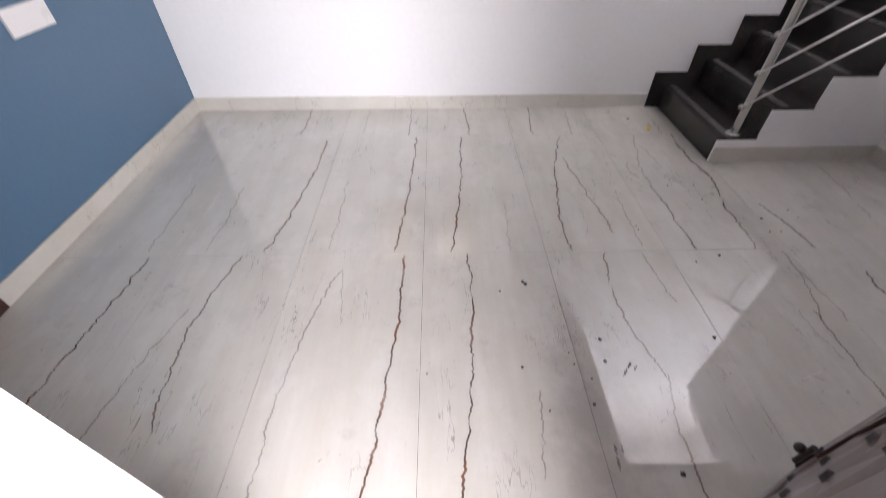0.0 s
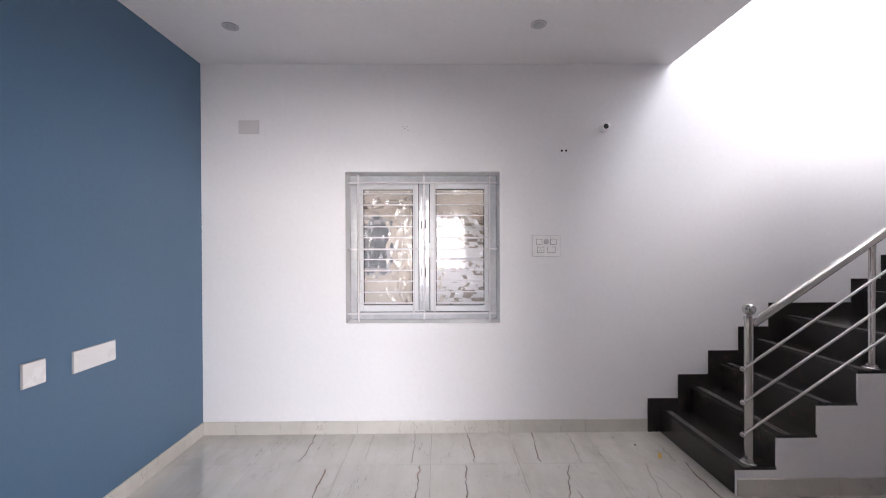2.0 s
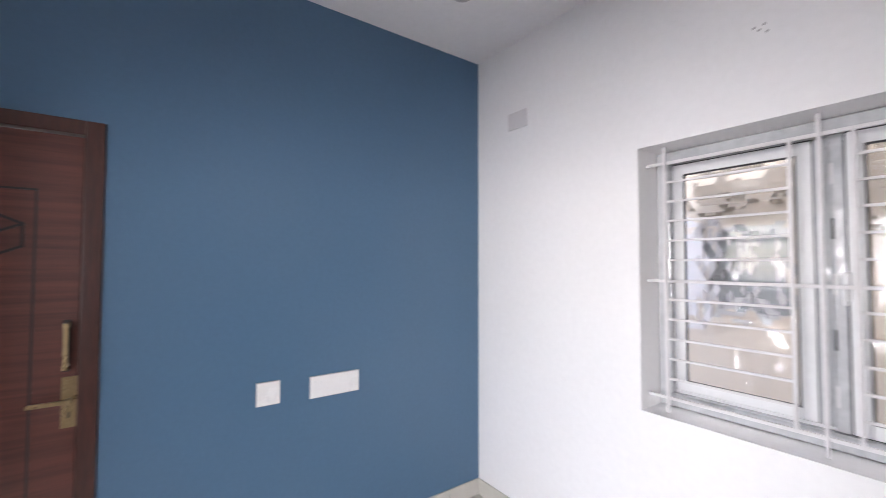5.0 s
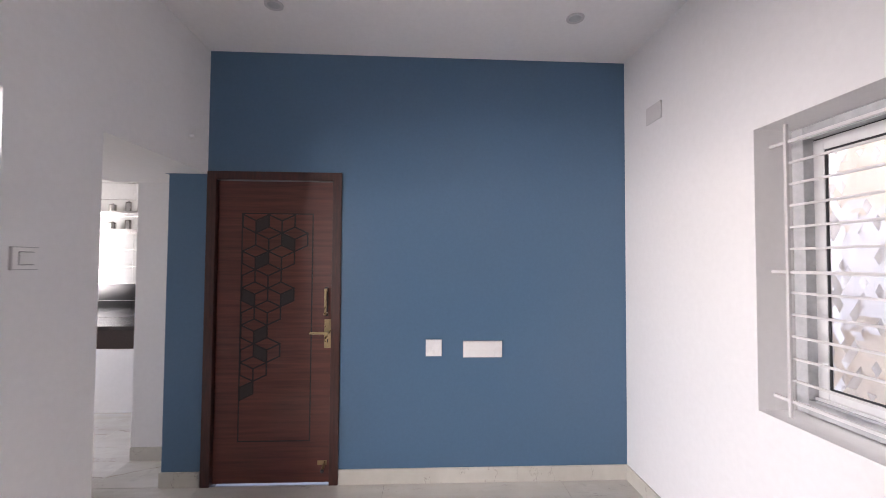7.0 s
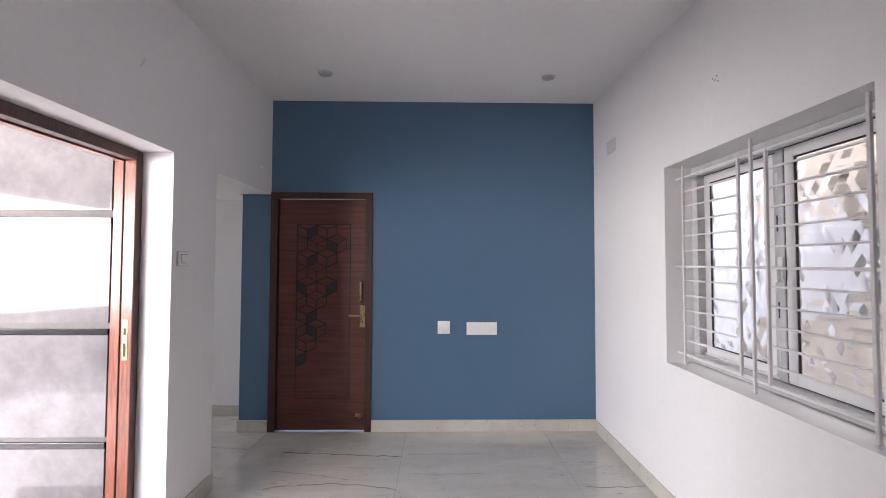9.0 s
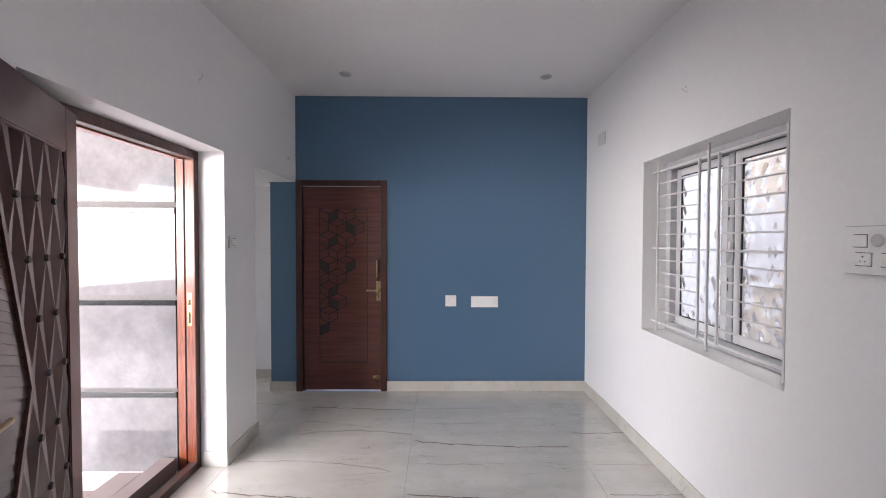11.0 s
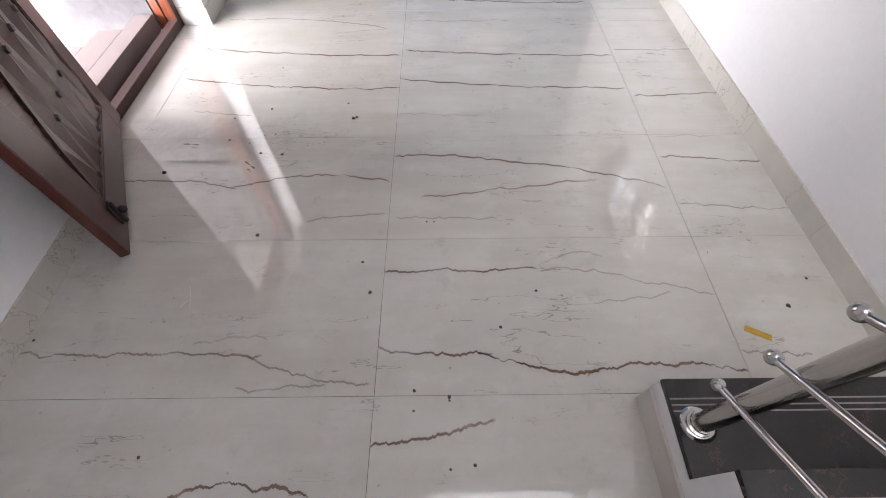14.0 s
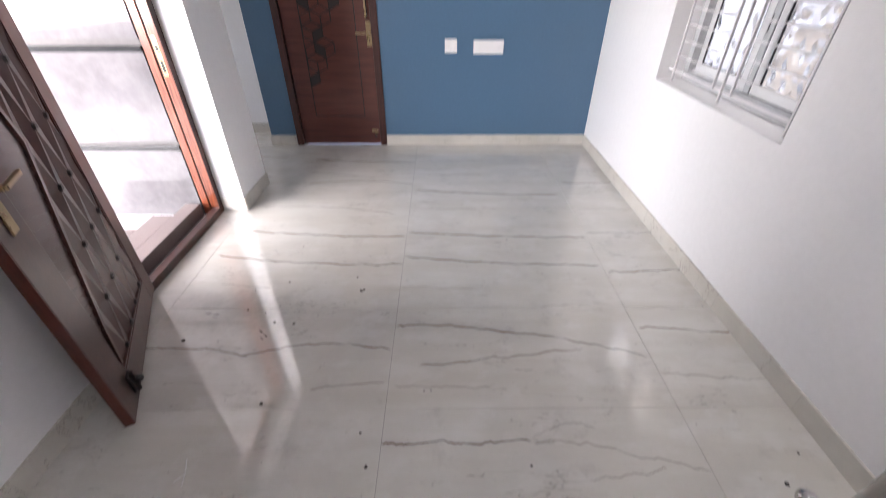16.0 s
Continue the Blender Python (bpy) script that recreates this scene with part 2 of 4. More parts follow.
    colour = mix_(nt, math_(nt, "MULTIPLY", ramp_(nt, edge, 1.15, 0.2), 0.42), colour, (0.25, 0.23, 0.205))
    nt.links.new(colour, bsdf.inputs["Base Color"])
    r = math_(nt, "MULTIPLY_ADD", ramp_(nt, dirt, 0.55, 0.8), 0.10, 0.008)
    nt.links.new(r, bsdf.inputs["Roughness"])
    bsdf.inputs["IOR"].default_value = 1.7
    bsdf.inputs["Coat Weight"].default_value = 0.7
    bsdf.inputs["Coat Roughness"].default_value = 0.005
    b = node(nt, "Bump", (("Height", cloud),), ins={"Strength": 0.003, "Distance": 0.02})
    nt.links.new(b.outputs[0], bsdf.inputs["Normal"])
    return m


MUD = (0.55, 0.68, 0.0)
TILE = vein_tile("veined_floor_tile", (0.66, 0.63, 0.567))
GROUT = surface("dark_grey_grout", (0.16, 0.15, 0.145), 0.9)


def marble():
    m = bpy.data.materials.new("pale_grey_marble_cladding")
    nt, bsdf = nodes_of(m)
    place = node(nt, "NewGeometry").outputs["Position"]
    cloud = noise_(nt, place, 3.4, 8, 0.68)
    fine = noise_(nt, place, 26, 6, 0.7)
    vein = noise_(nt, place, 2.1, 6, 0.62)
    thin = ramp_(nt, math_(nt, "ABSOLUTE", math_(nt, "SUBTRACT", vein, 0.5)), 0.006, 0.0)
    colour = mix_(nt, ramp_(nt, cloud, 0.35, 0.68), (0.125, 0.117, 0.119), (0.20, 0.188, 0.192))
    colour = mix_(nt, math_(nt, "MULTIPLY", ramp_(nt, fine, 0.5, 0.8), 0.25), colour, (0.26, 0.25, 0.26))
    colour = mix_(nt, math_(nt, "MULTIPLY", thin, 0.5), colour, (0.15, 0.145, 0.15))
    nt.links.new(colour, bsdf.inputs["Base Color"])
    bsdf.inputs["Roughness"].default_value = 0.05
    return m


MARBLE = marble()


def skirting_tile():
    m = bpy.data.materials.new("beige_tile_skirting")
    nt, bsdf = nodes_of(m)
    place = node(nt, "NewGeometry").outputs["Position"]
    cloud = noise_(nt, place, 3.0, 5, 0.6)
    crack = noise_(nt, place, 2.3, 7, 0.6, (1, 1, 0.6))
    thin = ramp_(nt, math_(nt, "ABSOLUTE", math_(nt, "SUBTRACT", crack, 0.5)), 0.0035, 0.0008)
    colour = mix_(nt, ramp_(nt, cloud, 0.35, 0.7), (0.57, 0.54, 0.48), (0.68, 0.65, 0.59))
    colour = mix_(nt, math_(nt, "MULTIPLY", thin, 0.4), colour, (0.17, 0.12, 0.09))
    nt.links.new(colour, bsdf.inputs["Base Color"])
    nt.links.new(math_(nt, "MULTIPLY_ADD", cloud, 0.2, 0.12), bsdf.inputs["Roughness"])
    return m


SKIRT = skirting_tile()


def clear_glass():
    m = bpy.data.materials.new("patterned_glass")
    nt, bsdf = nodes_of(m)
    bsdf.inputs["Base Color"].default_value = (0.93, 0.94, 0.94, 1)
    bsdf.inputs["Transmission Weight"].default_value = 1.0
    bsdf.inputs["Roughness"].default_value = 0.07
    bsdf.inputs["IOR"].default_value = 1.45
    return m


GLASS = clear_glass()

# ---- mesh helpers ----


def box(bm, x0, x1, y0, y1, z0, z1, bevel=0.0):
    made = bmesh.ops.create_cube(bm, size=1, matrix=Matrix.Translation(((x0 + x1) / 2, (y0 + y1) / 2, (z0 + z1) / 2)) @ Matrix.Diagonal((x1 - x0, y1 - y0, z1 - z0, 1)))
    if bevel:
        edges = list({e for v in made["verts"] for e in v.link_edges})
        bmesh.ops.bevel(bm, geom=edges, offset=bevel, segments=2, affect="EDGES", profile=0.6)


def boxes(*rows, bevel=0.0):
    bm = bmesh.new()
    for r in rows:
        box(bm, *r, bevel=bevel)
    return bm


def tube(bm, a, b, r0, r1=None, sides=20, caps=True):
    a, b = Vector(a), Vector(b)
    m = Matrix.Translation((a + b) / 2) @ (b - a).to_track_quat("Z", "Y").to_matrix().to_4x4()
    bmesh.ops.create_cone(bm, cap_ends=caps, segments=sides, radius1=r0, radius2=r0 if r1 is None else r1, depth=(b - a).length, matrix=m)


def rod(a, b, r0, r1=None, sides=20):
    bm = bmesh.new()
    tube(bm, a, b, r0, r1, sides)
    return bm


def turned(profile, sides=28):
    """A body of revolution about z from (radius, height) pairs."""
    bm = bmesh.new()
    rings = []
    for r, z in profile:
        rings.append([bm.verts.new((r * math.cos(2 * math.pi * k / sides), r * math.sin(2 * math.pi * k / sides), z)) for k in range(sides)])
    for lo, hi in zip(rings, rings[1:]):
        for k in range(sides):
            bm.faces.new((lo[k], lo[(k + 1) % sides], hi[(k + 1) % sides], hi[k]))
    bm.faces.new(rings[0][::-1])
    bm.faces.new(rings[-1])
    return bm


def ball(place, r):
    bm = bmesh.new()
    bmesh.ops.create_uvsphere(bm, u_segments=24, v_segments=14, radius=r, matrix=Matrix.Translation(place))
    return bm


def mesh(name, bm, material, smooth=None):
    me = bpy.data.meshes.new(name)
    bmesh.ops.recalc_face_normals(bm, faces=bm.faces)
    bm.to_mesh(me)
    bm.free()
    me.materials.append(material)
    if smooth:
        me.shade_smooth()
        me.set_sharp_from_angle(angle=radians(smooth))
    return me


def part(name, bm, material, parent, label="", smooth=None):
    ob = new(name, mesh(name, bm, material, smooth))
    ob.parent = parent
    if label:
        tagged(ob, label)
    return ob


def thing(name, m, label, category, group="", kind=""):
    ob = new(name)
    ob.empty_display_size = 0.05
    ob.matrix_world = m
    return tagged(ob, label, category, group, kind)


def structure(name, bm, material, label, category):
    return tagged(new(name, mesh(name, bm, material)), label, category, kind="structure")


# ---- structure ----
W, N, S, E, H = -1.85, 3.20, 0.335, 2.78, 2.905
TOP = 6.5
WX0, WX1, WZ0, WZ1 = -0.727, 0.487, 0.868, 2.06
wall_north = structure("wall_north", boxes(
    (W - 0.15, WX0, N, N + 0.28, -0.1, TOP), (WX1, 4.75, N, N + 0.28, -0.1, TOP),
    (WX0, WX1, N, N + 0.28, -0.1, WZ0), (WX0, WX1, N, N + 0.28, WZ1, TOP)), WHITE, "white painted plaster wall with a window opening", "wall")
wall_west = structure("wall_west", boxes(
    (W - 0.15, W, 1.23, N, -0.1, TOP), (W - 0.15, W, 0.335, 1.23, 2.087, TOP), (W - 0.15, W, 0.085, 0.335, -0.1, 2.066), (W - 0.15, W, 0.335 - 0.28, 0.335, 2.066, TOP)), BLUE, "matt blue painted feature wall", "wall")
wall_passage = structure("wall_passage", boxes(
    (-2.38, -2.23, -0.37, 0.085, -0.1, 2.9), (-2.38, W - 0.15, 0.085, 0.2, -0.1, 2.9)), WHITE, "white wall beside the kitchen passage", "wall")
wall_south = structure("wall_south", boxes(
    (-0.954, -0.51, 0.055, S, -0.1, TOP), (W, -0.954, 0.055, S, 2.066, TOP), (-0.51, 0.80, 0.055, S, 2.077, TOP),
    (0.80, E + 0.15, 0.055, S, -0.1, TOP), (0.50, 0.80, 0.055, 0.165, -0.1, 2.077), (-0.954, -0.47, -2.6, 0.055, -0.1, 3.3)), WHITE, "white painted wall with the entrance opening", "wall")
wall_east = structure("wall_east", boxes((E, E + 0.15, S, 2.36, -0.1, H)), WHITE, "plain white painted wall beside the stairs", "wall")
wall_stairwell = structure("wall_stairwell", boxes(
    (1.84, 2.3, 1.41, 1.55, H + 0.12, TOP), (2.3, 4.6, 1.41, 1.55, H + 0.12, 3.5), (4.6, 4.75, 0.055, N, -0.1, TOP), (1.70, 1.84, 1.41, N, H + 0.12, TOP), (E + 0.15, 4.6, 2.2, 2.355, -0.1, H + 0.12), (E, 4.6, 1.55, 2.2, H, H + 0.12)), WHITE, "white walls of the open stairwell", "wall")
ceiling = structure("ceiling", boxes((W, 1.84, S, N, H, H + 0.12), (1.84, E, S, 1.55, H, H + 0.12)), CEILING, "white painted flat ceiling with a stairwell opening", "ceiling")
# Out of view; added whole to keep skylight off the stairwell wall
roof = structure("roof", boxes((W - 0.15, 4.75, 0.055, N + 0.28, TOP, TOP + 0.12)), CEILING, "unseen flat white slab added to shut out the sky above the stairs", "roof")
passage_ceiling = structure("passage_ceiling", boxes((-2.23, -0.954, -0.55, 0.055, 2.072, 2.2), (-2.23, W, 0.055, 0.085, 2.072, 2.2)), CEILING, "low white soffit above the kitchen passage", "ceiling")
kitchen_shell = structure("wall_kitchen", boxes(
    (-4.0, -3.85, -3.2, 0.2, -0.1, 2.9), (-3.85, -2.38, 0.085, 0.2, -0.1, 2.9), (-3.85, -2.75, -3.3, -3.2, -0.1, 2.9), (-1.65, -0.5, -3.3, -3.2, -0.1, 2.9),
    (-2.75, -1.65, -3.3, -3.2, -0.1, 1.0), (-2.75, -1.65, -3.3, -3.2, 2.2, 2.9), (-0.954, -0.5, -3.2, -2.6, -0.1, 2.9)), WHITE, "white kitchen walls seen through the passage", "wall")
kitchen_ceiling = structure("kitchen_ceiling", boxes((-3.85, -0.954, -3.2, -0.55, 2.8, 2.9), (-2.23, -0.954, -0.56, -0.55, 2.2, 2.8), (-3.85, -2.23, -0.55, 0.085, 2.8, 2.9)), CEILING, "white kitchen ceiling", "ceiling")
floor = structure("floor", boxes((W - 0.02, 4.6, S - 0.165, N, -0.1, -0.009), (-3.85, -0.954, -3.2, S, -0.1, -0.009)), GROUT, "pale grey glossy vitrified tile floor with brown veins", "floor")


def skirting(name, rows):
    return structure(name, boxes(*rows, bevel=0.0015), SKIRT, "beige vitrified tile skirting along the wall", "skirting")


SK = 0.100


def skirting_run(name, axis, a, b, face, side, step=0.6):
    """Skirting tiles end to end along a wall face; side is the way they stand proud."""
    rows, at = [], a
    while at < b - 0.01:
        end = min(at + step, b)
        lo, hi = sorted((face, face + side * 0.011))
        rows.append((at, end - 0.0012, lo, hi, 0.0, SK) if axis == "x" else (lo, hi, at, end - 0.0012, 0.0, SK))
        at = end
    return skirting(name, rows)


skirting_run("baseboard_north", "x", W + 0.011, 1.655, N, -1)
skirting_run("baseboard_west", "y", 1.232, N, W, 1, 1.2)
skirting_run("baseboard_blue_end", "y", 0.074, 0.333, W, 1)
skirting_run("baseboard_blue_return", "x", W - 0.38, W + 0.011, 0.085, -1)
skirting_run("baseboard_passage", "y", -0.37, 0.074, -2.23, 1)
skirting_run("baseboard_pier", "x", -0.965, -0.51, S, 1)
skirting_run("baseboard_pier_end", "y", -0.5, S, -0.954, -1)
skirting_run("baseboard_reveal", "y", 0.172, S + 0.011, -0.51, 1)
skirting_run("baseboard_south", "x", 0.80, E, S, 1)
skirting_run("baseboard_east", "y", S + 0.011, 2.349, E, -1)
skirting_run("baseboard_stair", "x", 1.756, E, 2.36, -1)

# ---- outside ----
ground = structure("ground", boxes((-60, 60, -60, 60, -0.5, -0.45)), EARTH, "dusty bare earth round the house", "ground")
plinth = structure("plinth", boxes((-4.0, 4.75, -3.3, N + 0.28, -0.45, -0.1)), GREYWALL, "grey plastered plinth under the house", "plinth")
porch = structure("porch_floor", boxes((-0.45, 2.0, -2.6, 0.055, -0.1, 0.0)), PALEFLOOR, "pale polished porch floor", "floor")
landing = structure("porch_landing", boxes((-0.43, 0.9, -0.045, 0.055, 0.0, 0.10), (-0.265, 0.9, -0.185, -0.045, 0.0, 0.10), (-0.09, 0.9, -0.75, -0.185, 0.0, 0.10), bevel=0.003), PORCH, "reddish granite entrance landing with stepped edge", "landing")
cladding = structure("wall_cladding", boxes((-0.47, -0.462, -2.6, 0.05, 0.0, 3.0)), GROUT, "backing of the marble clad entrance wall", "wall")
for k in range(5):
    z0 = 0.02 + 0.6 * (k - 1) - 0.1
    for j in range(3):
        y1 = 0.05 - 0.85 * j
        lo, hi = max(z0 + 0.024, 0.0), z0 + 0.576
        part("marble_tile", boxes((-0.462, -0.45, y1 - 0.848, y1, lo, hi), bevel=0.0012), MARBLE, cladding)
for z in (0.50, 1.095, 1.69, 2.29):
    part("black_band", boxes((-0.462, -0.447, -2.6, 0.05, z - 0.017, z + 0.017), bevel=0.002), BLACKTILE, cladding, "narrow glossy black divider band")
# Unseen slab, added so the alley lamp doesn't brighten the window sill
sunshade = structure("window_sunshade", boxes((WX0 - 0.2, WX1 + 0.2, N + 0.28, N + 0.48, WZ1 + 0.12, WZ1 + 0.20), bevel=0.004), GREYWALL, "unseen concrete slab added to keep alley light off the window sill", "sunshade")
canopy = structure("porch_canopy", boxes((-0.47, 2.9, -2.6, 0.055, 2.42, 2.56), (-0.47, 2.9, -2.75, -2.6, 2.16, 2.56)), GREYWALL, "flat concrete porch canopy with a downstand edge", "canopy")
neighbour = thing("neighbour_house", pose(0, 4.9, -0.45), "peach plastered neighbouring house behind the patterned window", "house")
part("wall", boxes((-6, 6, 0, 0.2, 0, 6.5)), PEACH, neighbour)
part("window_hood", boxes((-0.2, 1.2, -0.35, 0.0, 2.25, 2.85)), EARTH, neighbour)
part("white_door", boxes((-0.02, 0.85, -0.04, 0.0, 0.45, 2.2), bevel=0.01), PALEFLOOR, neighbour, "white painted side door")
part("white_pier", boxes((-6, -1.95, -0.12, 0.0, 1.0, 5.0)), PALEFLOOR, neighbour, "white painted pier")
part("shutter", boxes((-1.92, -1.12, -0.03, 0.0, 1.5, 2.3), bevel=0.01), GREYPLASTIC, neighbour, "closed grey window shutter")
casement = part("window", boxes((-1.08, -1.03, -0.05, 0.0, 1.6, 2.25), (-0.62, -0.57, -0.05, 0.0, 1.6, 2.25), (-1.03, -0.62, -0.05, 0.0, 2.2, 2.25), (-1.03, -0.62, -0.05, 0.0, 1.6, 1.65), (-0.84, -0.81, -0.05, 0.0, 1.65, 2.2), bevel=0.004), GREYWALL, neighbour, "small grey framed window")
for x0 in (-1.03, -0.81):
    part("pane", boxes((x0, x0 + 0.19, -0.012, -0.004, 1.65, 2.2)), GREYDARK, casement)
part("eave_board", boxes((-1.15, -0.2, -0.22, 0.0, 2.42, 2.62)), EARTH, neighbour, "brown board above the small window")
part("rain_pipe", rod((-0.42, -0.06, 0.0), (-0.42, -0.06, 6.0), 0.05, sides=16), PEACH, neighbour, smooth=40)
for z in (1.3, 1.62, 1.94):
    part("door_rail", boxes((0.05, 0.78, -0.06, -0.04, z, z + 0.10), bevel=0.008), EARTH, neighbour)
part("plinth_band", boxes((-6, 6, -0.05, 0.0, 0, 0.8)), GREYWALL, neighbour)
compound = thing("compound_wall", pose(0, -5.5, -0.45), "grey plastered compound wall facing the porch", "wall")
part("wall", boxes((-8, 8, -0.15, 0.0, 0, 1.7)), GREYWALL, compound)
part("coping", boxes((-8, 8, -0.19, 0.04, 1.7, 1.76), bevel=0.01), PALEFLOOR, compound)

# ---- stairs ----
RISE0, RISE, RUN, ST_S, ST_N = 0.166, 0.1885, 0.2415, 2.36, N - 0.014
fronts = [1.752 + RUN * k for k in range(5)] + [3.38 + RUN * k for k in range(5)]
tops = [RISE0 + RISE * k for k in range(10)]
staircase = thing("staircase", pose(1.752, ST_S, 0), "straight staircase with black granite treads and a white plastered side", "staircase")
ends = fronts[1:] + [4.6]
rows = [(x0 - 1.752 + 0.022, x1 - 1.752 + 0.022, 0.0, N - ST_S, 0.0, z - 0.018) for x0, x1, z in zip(fronts, ends, tops)]
rows[-1] = (rows[-1][0], 4.6 - 1.752, *rows[-1][2:])
for row in rows:
    part("plaster_step", boxes(row, (row[0] - 0.024, row[0], 0.0, 0.0095, max(row[5] - RISE - 0.001, 0.0), row[5])), WHITE, staircase, "white plastered stair side")
for x0, x1, z, below in zip(fronts, ends, tops, [0.0] + tops):
    x0, x1 = x0 - 1.752, min(x1, 4.58) - 1.752
    depth = ST_N - ST_S
    tread = part("tread", boxes((x0 - 0.004, x1 + 0.022, 0.0005, depth, z - 0.0175, z), bevel=0.002), DUSTY, staircase)
    riser = part("riser", boxes((x0, x0 + 0.020, 0.010, depth, below, z - 0.0185), bevel=0.001), GRANITE, staircase)
    for g in (0.048, 0.064, 0.080):
        part("grip_groove", boxes((x0 + g, x0 + g + 0.004, 0.004, depth - 0.004, z - 0.001, z + 0.0008)), GROOVE, tread)
    part("wall_skirting", boxes((x0 - 0.095, x1 - 0.0955, depth, depth + 0.012, max(below - 0.02, 0.0), z + 0.098), bevel=0.0015), GRANITE, staircase, "black granite skirting stepped along the wall")

railing = thing("stair_railing", pose(1.868, 2.415, RISE0), "polished stainless steel stair railing with ball-topped newel", "railing")


def flange():
    return turned([(0.046, 0.0), (0.046, 0.004), (0.040, 0.010), (0.034, 0.011), (0.034, 0.017), (0.028, 0.019), (0.027, 0.026)])


slope = 0.68
newel = part("newel_post", turned([(0.0245, 0.0), (0.0245, 0.85), (0.027, 0.858), (0.027, 0.880), (0.016, 0.884), (0.016, 0.893)]), STEEL, railing, smooth=40)
part("ball_finial", ball((0, 0, 0.925), 0.036), STEEL, newel, "polished steel ball on the newel", smooth=60)
part("base_flange", flange(), STEEL, newel, smooth=40)
posts = [(2.615 - 1.868, tops[3] - RISE0), (3.5 - 1.868, tops[5] - RISE0)]
for px, pz in posts:
    top = 0.822 + slope * px
    post = part("post", rod((px, 0, pz), (px, 0, top), 0.0175), STEEL, railing, smooth=40)
    fl = flange()
    bmesh.ops.translate(fl, verts=fl.verts, vec=(px, 0, pz))
    part("base_flange", fl, STEEL, post, smooth=40)
LONG = 2.3
part("handrail", rod((0.012, 0, 0.831), (LONG, 0, 0.823 + slope * LONG), 0.0255, sides=28), STEEL, railing, smooth=40)
for h in (0.205, 0.397, 0.598):
    bar = part("rail_bar", rod((-0.045, -0.023, h - slope * 0.035), (LONG, -0.023, h + slope * LONG), 0.0082), STEEL, railing, smooth=40)
    part("bar_end_ball", ball((-0.052, -0.023, h - slope * 0.04), 0.0165), STEEL, bar, smooth=60)
    part("saddle", ball((0.0, -0.012, h), 0.0145), STEEL, bar, smooth=60)

# ---- window ----
window = thing("window_1", pose(0, N, 0), "white sliding window with patterned glass and a grey steel grille", "window", kind="structure")
d0, d1 = 0.165, 0.250
fx0, fx1, fz0, fz1 = WX0 + 0.003, WX1 - 0.003, WZ0 + 0.003, WZ1 - 0.003
part("window_frame", boxes((fx0, fx0 + 0.055, d0, d1, fz0, fz1), (fx1 - 0.055, fx1, d0, d1, fz0, fz1), (fx0 + 0.055, fx1 - 0.055, d0, d1, fz1 - 0.055, fz1), (fx0 + 0.055, fx1 - 0.055, d0, d1, fz0, fz0 + 0.060), bevel=0.003), FILM, window, "frame profile in silver film")
part("track", boxes((fx0 + 0.055, fx1 - 0.055, d0 + 0.028, d0 + 0.034, fz0 + 0.060, fz0 + 0.072), bevel=0.001), UPVC, window)
random.seed(5)


def patterned_pane(x0, x1, z0, z1, y, press):
    """A pane flat on one face and pressed into a lattice of small triangles on the other."""
    bm = bmesh.new()
    w, h = 0.036, 0.0312
    nx, nz = int((x1 - x0) / w) + 2, int((z1 - z0) / h) + 1
    lattice = [[bm.verts.new((x0 + (i + 0.5 * (j % 2)) * w, y + 0.006 + press * random.choice((0.0, 0.0, 0.003, 0.006)), z0 + j * h)) for i in range(-1, nx + 1)] for j in range(nz + 1)]
    for j, (low, high) in enumerate(zip(lattice, lattice[1:])):
        for i in range(nx):
            a, b, c, d = low[i], low[i + 1], high[i], high[i + 1]
            for tri in ((a, b, d), (a, d, c)) if j % 2 else ((a, b, c), (b, d, c)):
                bm.faces.new(tri)
    for co, no in (((x0, 0, 0), (-1, 0, 0)), ((x1, 0, 0), (1, 0, 0)), ((0, 0, z1), (0, 0, 1))):
        bmesh.ops.bisect_plane(bm, geom=bm.verts[:] + bm.edges[:] + bm.faces[:], plane_co=co, plane_no=no, clear_outer=True)
    bm.faces.new([bm.verts.new((px, y, pz)) for px, pz in ((x0, z0), (x1, z0), (x1, z1), (x0, z1))])
    return bm


for sx0, sx1, sy in ((-0.672, -0.165, d0 + 0.044), (-0.067, 0.432, d0 + 0.014)):
    zlo, zhi, p = 0.934, 1.998, 0.047
    sash = part("sash", boxes((sx0, sx0 + p, sy, sy + 0.026, zlo, zhi), (sx1 - p, sx1, sy, sy + 0.026, zlo, zhi), (sx0 + p, sx1 - p, sy, sy + 0.026, zhi - p, zhi), (sx0 + p, sx1 - p, sy, sy + 0.026, zlo, zlo + p), bevel=0.003), UPVC, window, "white sliding sash")
    part("sash_gap", boxes((sx0 - 0.007, sx0, sy + 0.002, sy + 0.02, zlo, zhi), (sx1, sx1 + 0.007, sy + 0.002, sy + 0.02, zlo, zhi), (sx0, sx1, sy + 0.002, sy + 0.02, zhi, zhi + 0.004), (sx0, sx1, sy + 0.002, sy + 0.02, zlo - 0.004, zlo)), RUBBER, sash)
    g = 0.007
    a, b, c, d = sx0 + p, sx1 - p, zlo + p, zhi - p
    part("gasket", boxes((a, a + g, sy + 0.004, sy + 0.012, c, d), (b - g, b, sy + 0.004, sy + 0.012, c, d), (a + g, b - g, sy + 0.004, sy + 0.012, d - g, d), (a + g, b - g, sy + 0.004, sy + 0.012, c, c + g)), RUBBER, sash)
    pane = part("glass_pane", patterned_pane(a, b, c, d, sy + 0.009, 0.7 if sx0 < -0.5 else 0.95), GLASS, sash, "clear glass pressed with small triangles")
    pane.visible_shadow = False
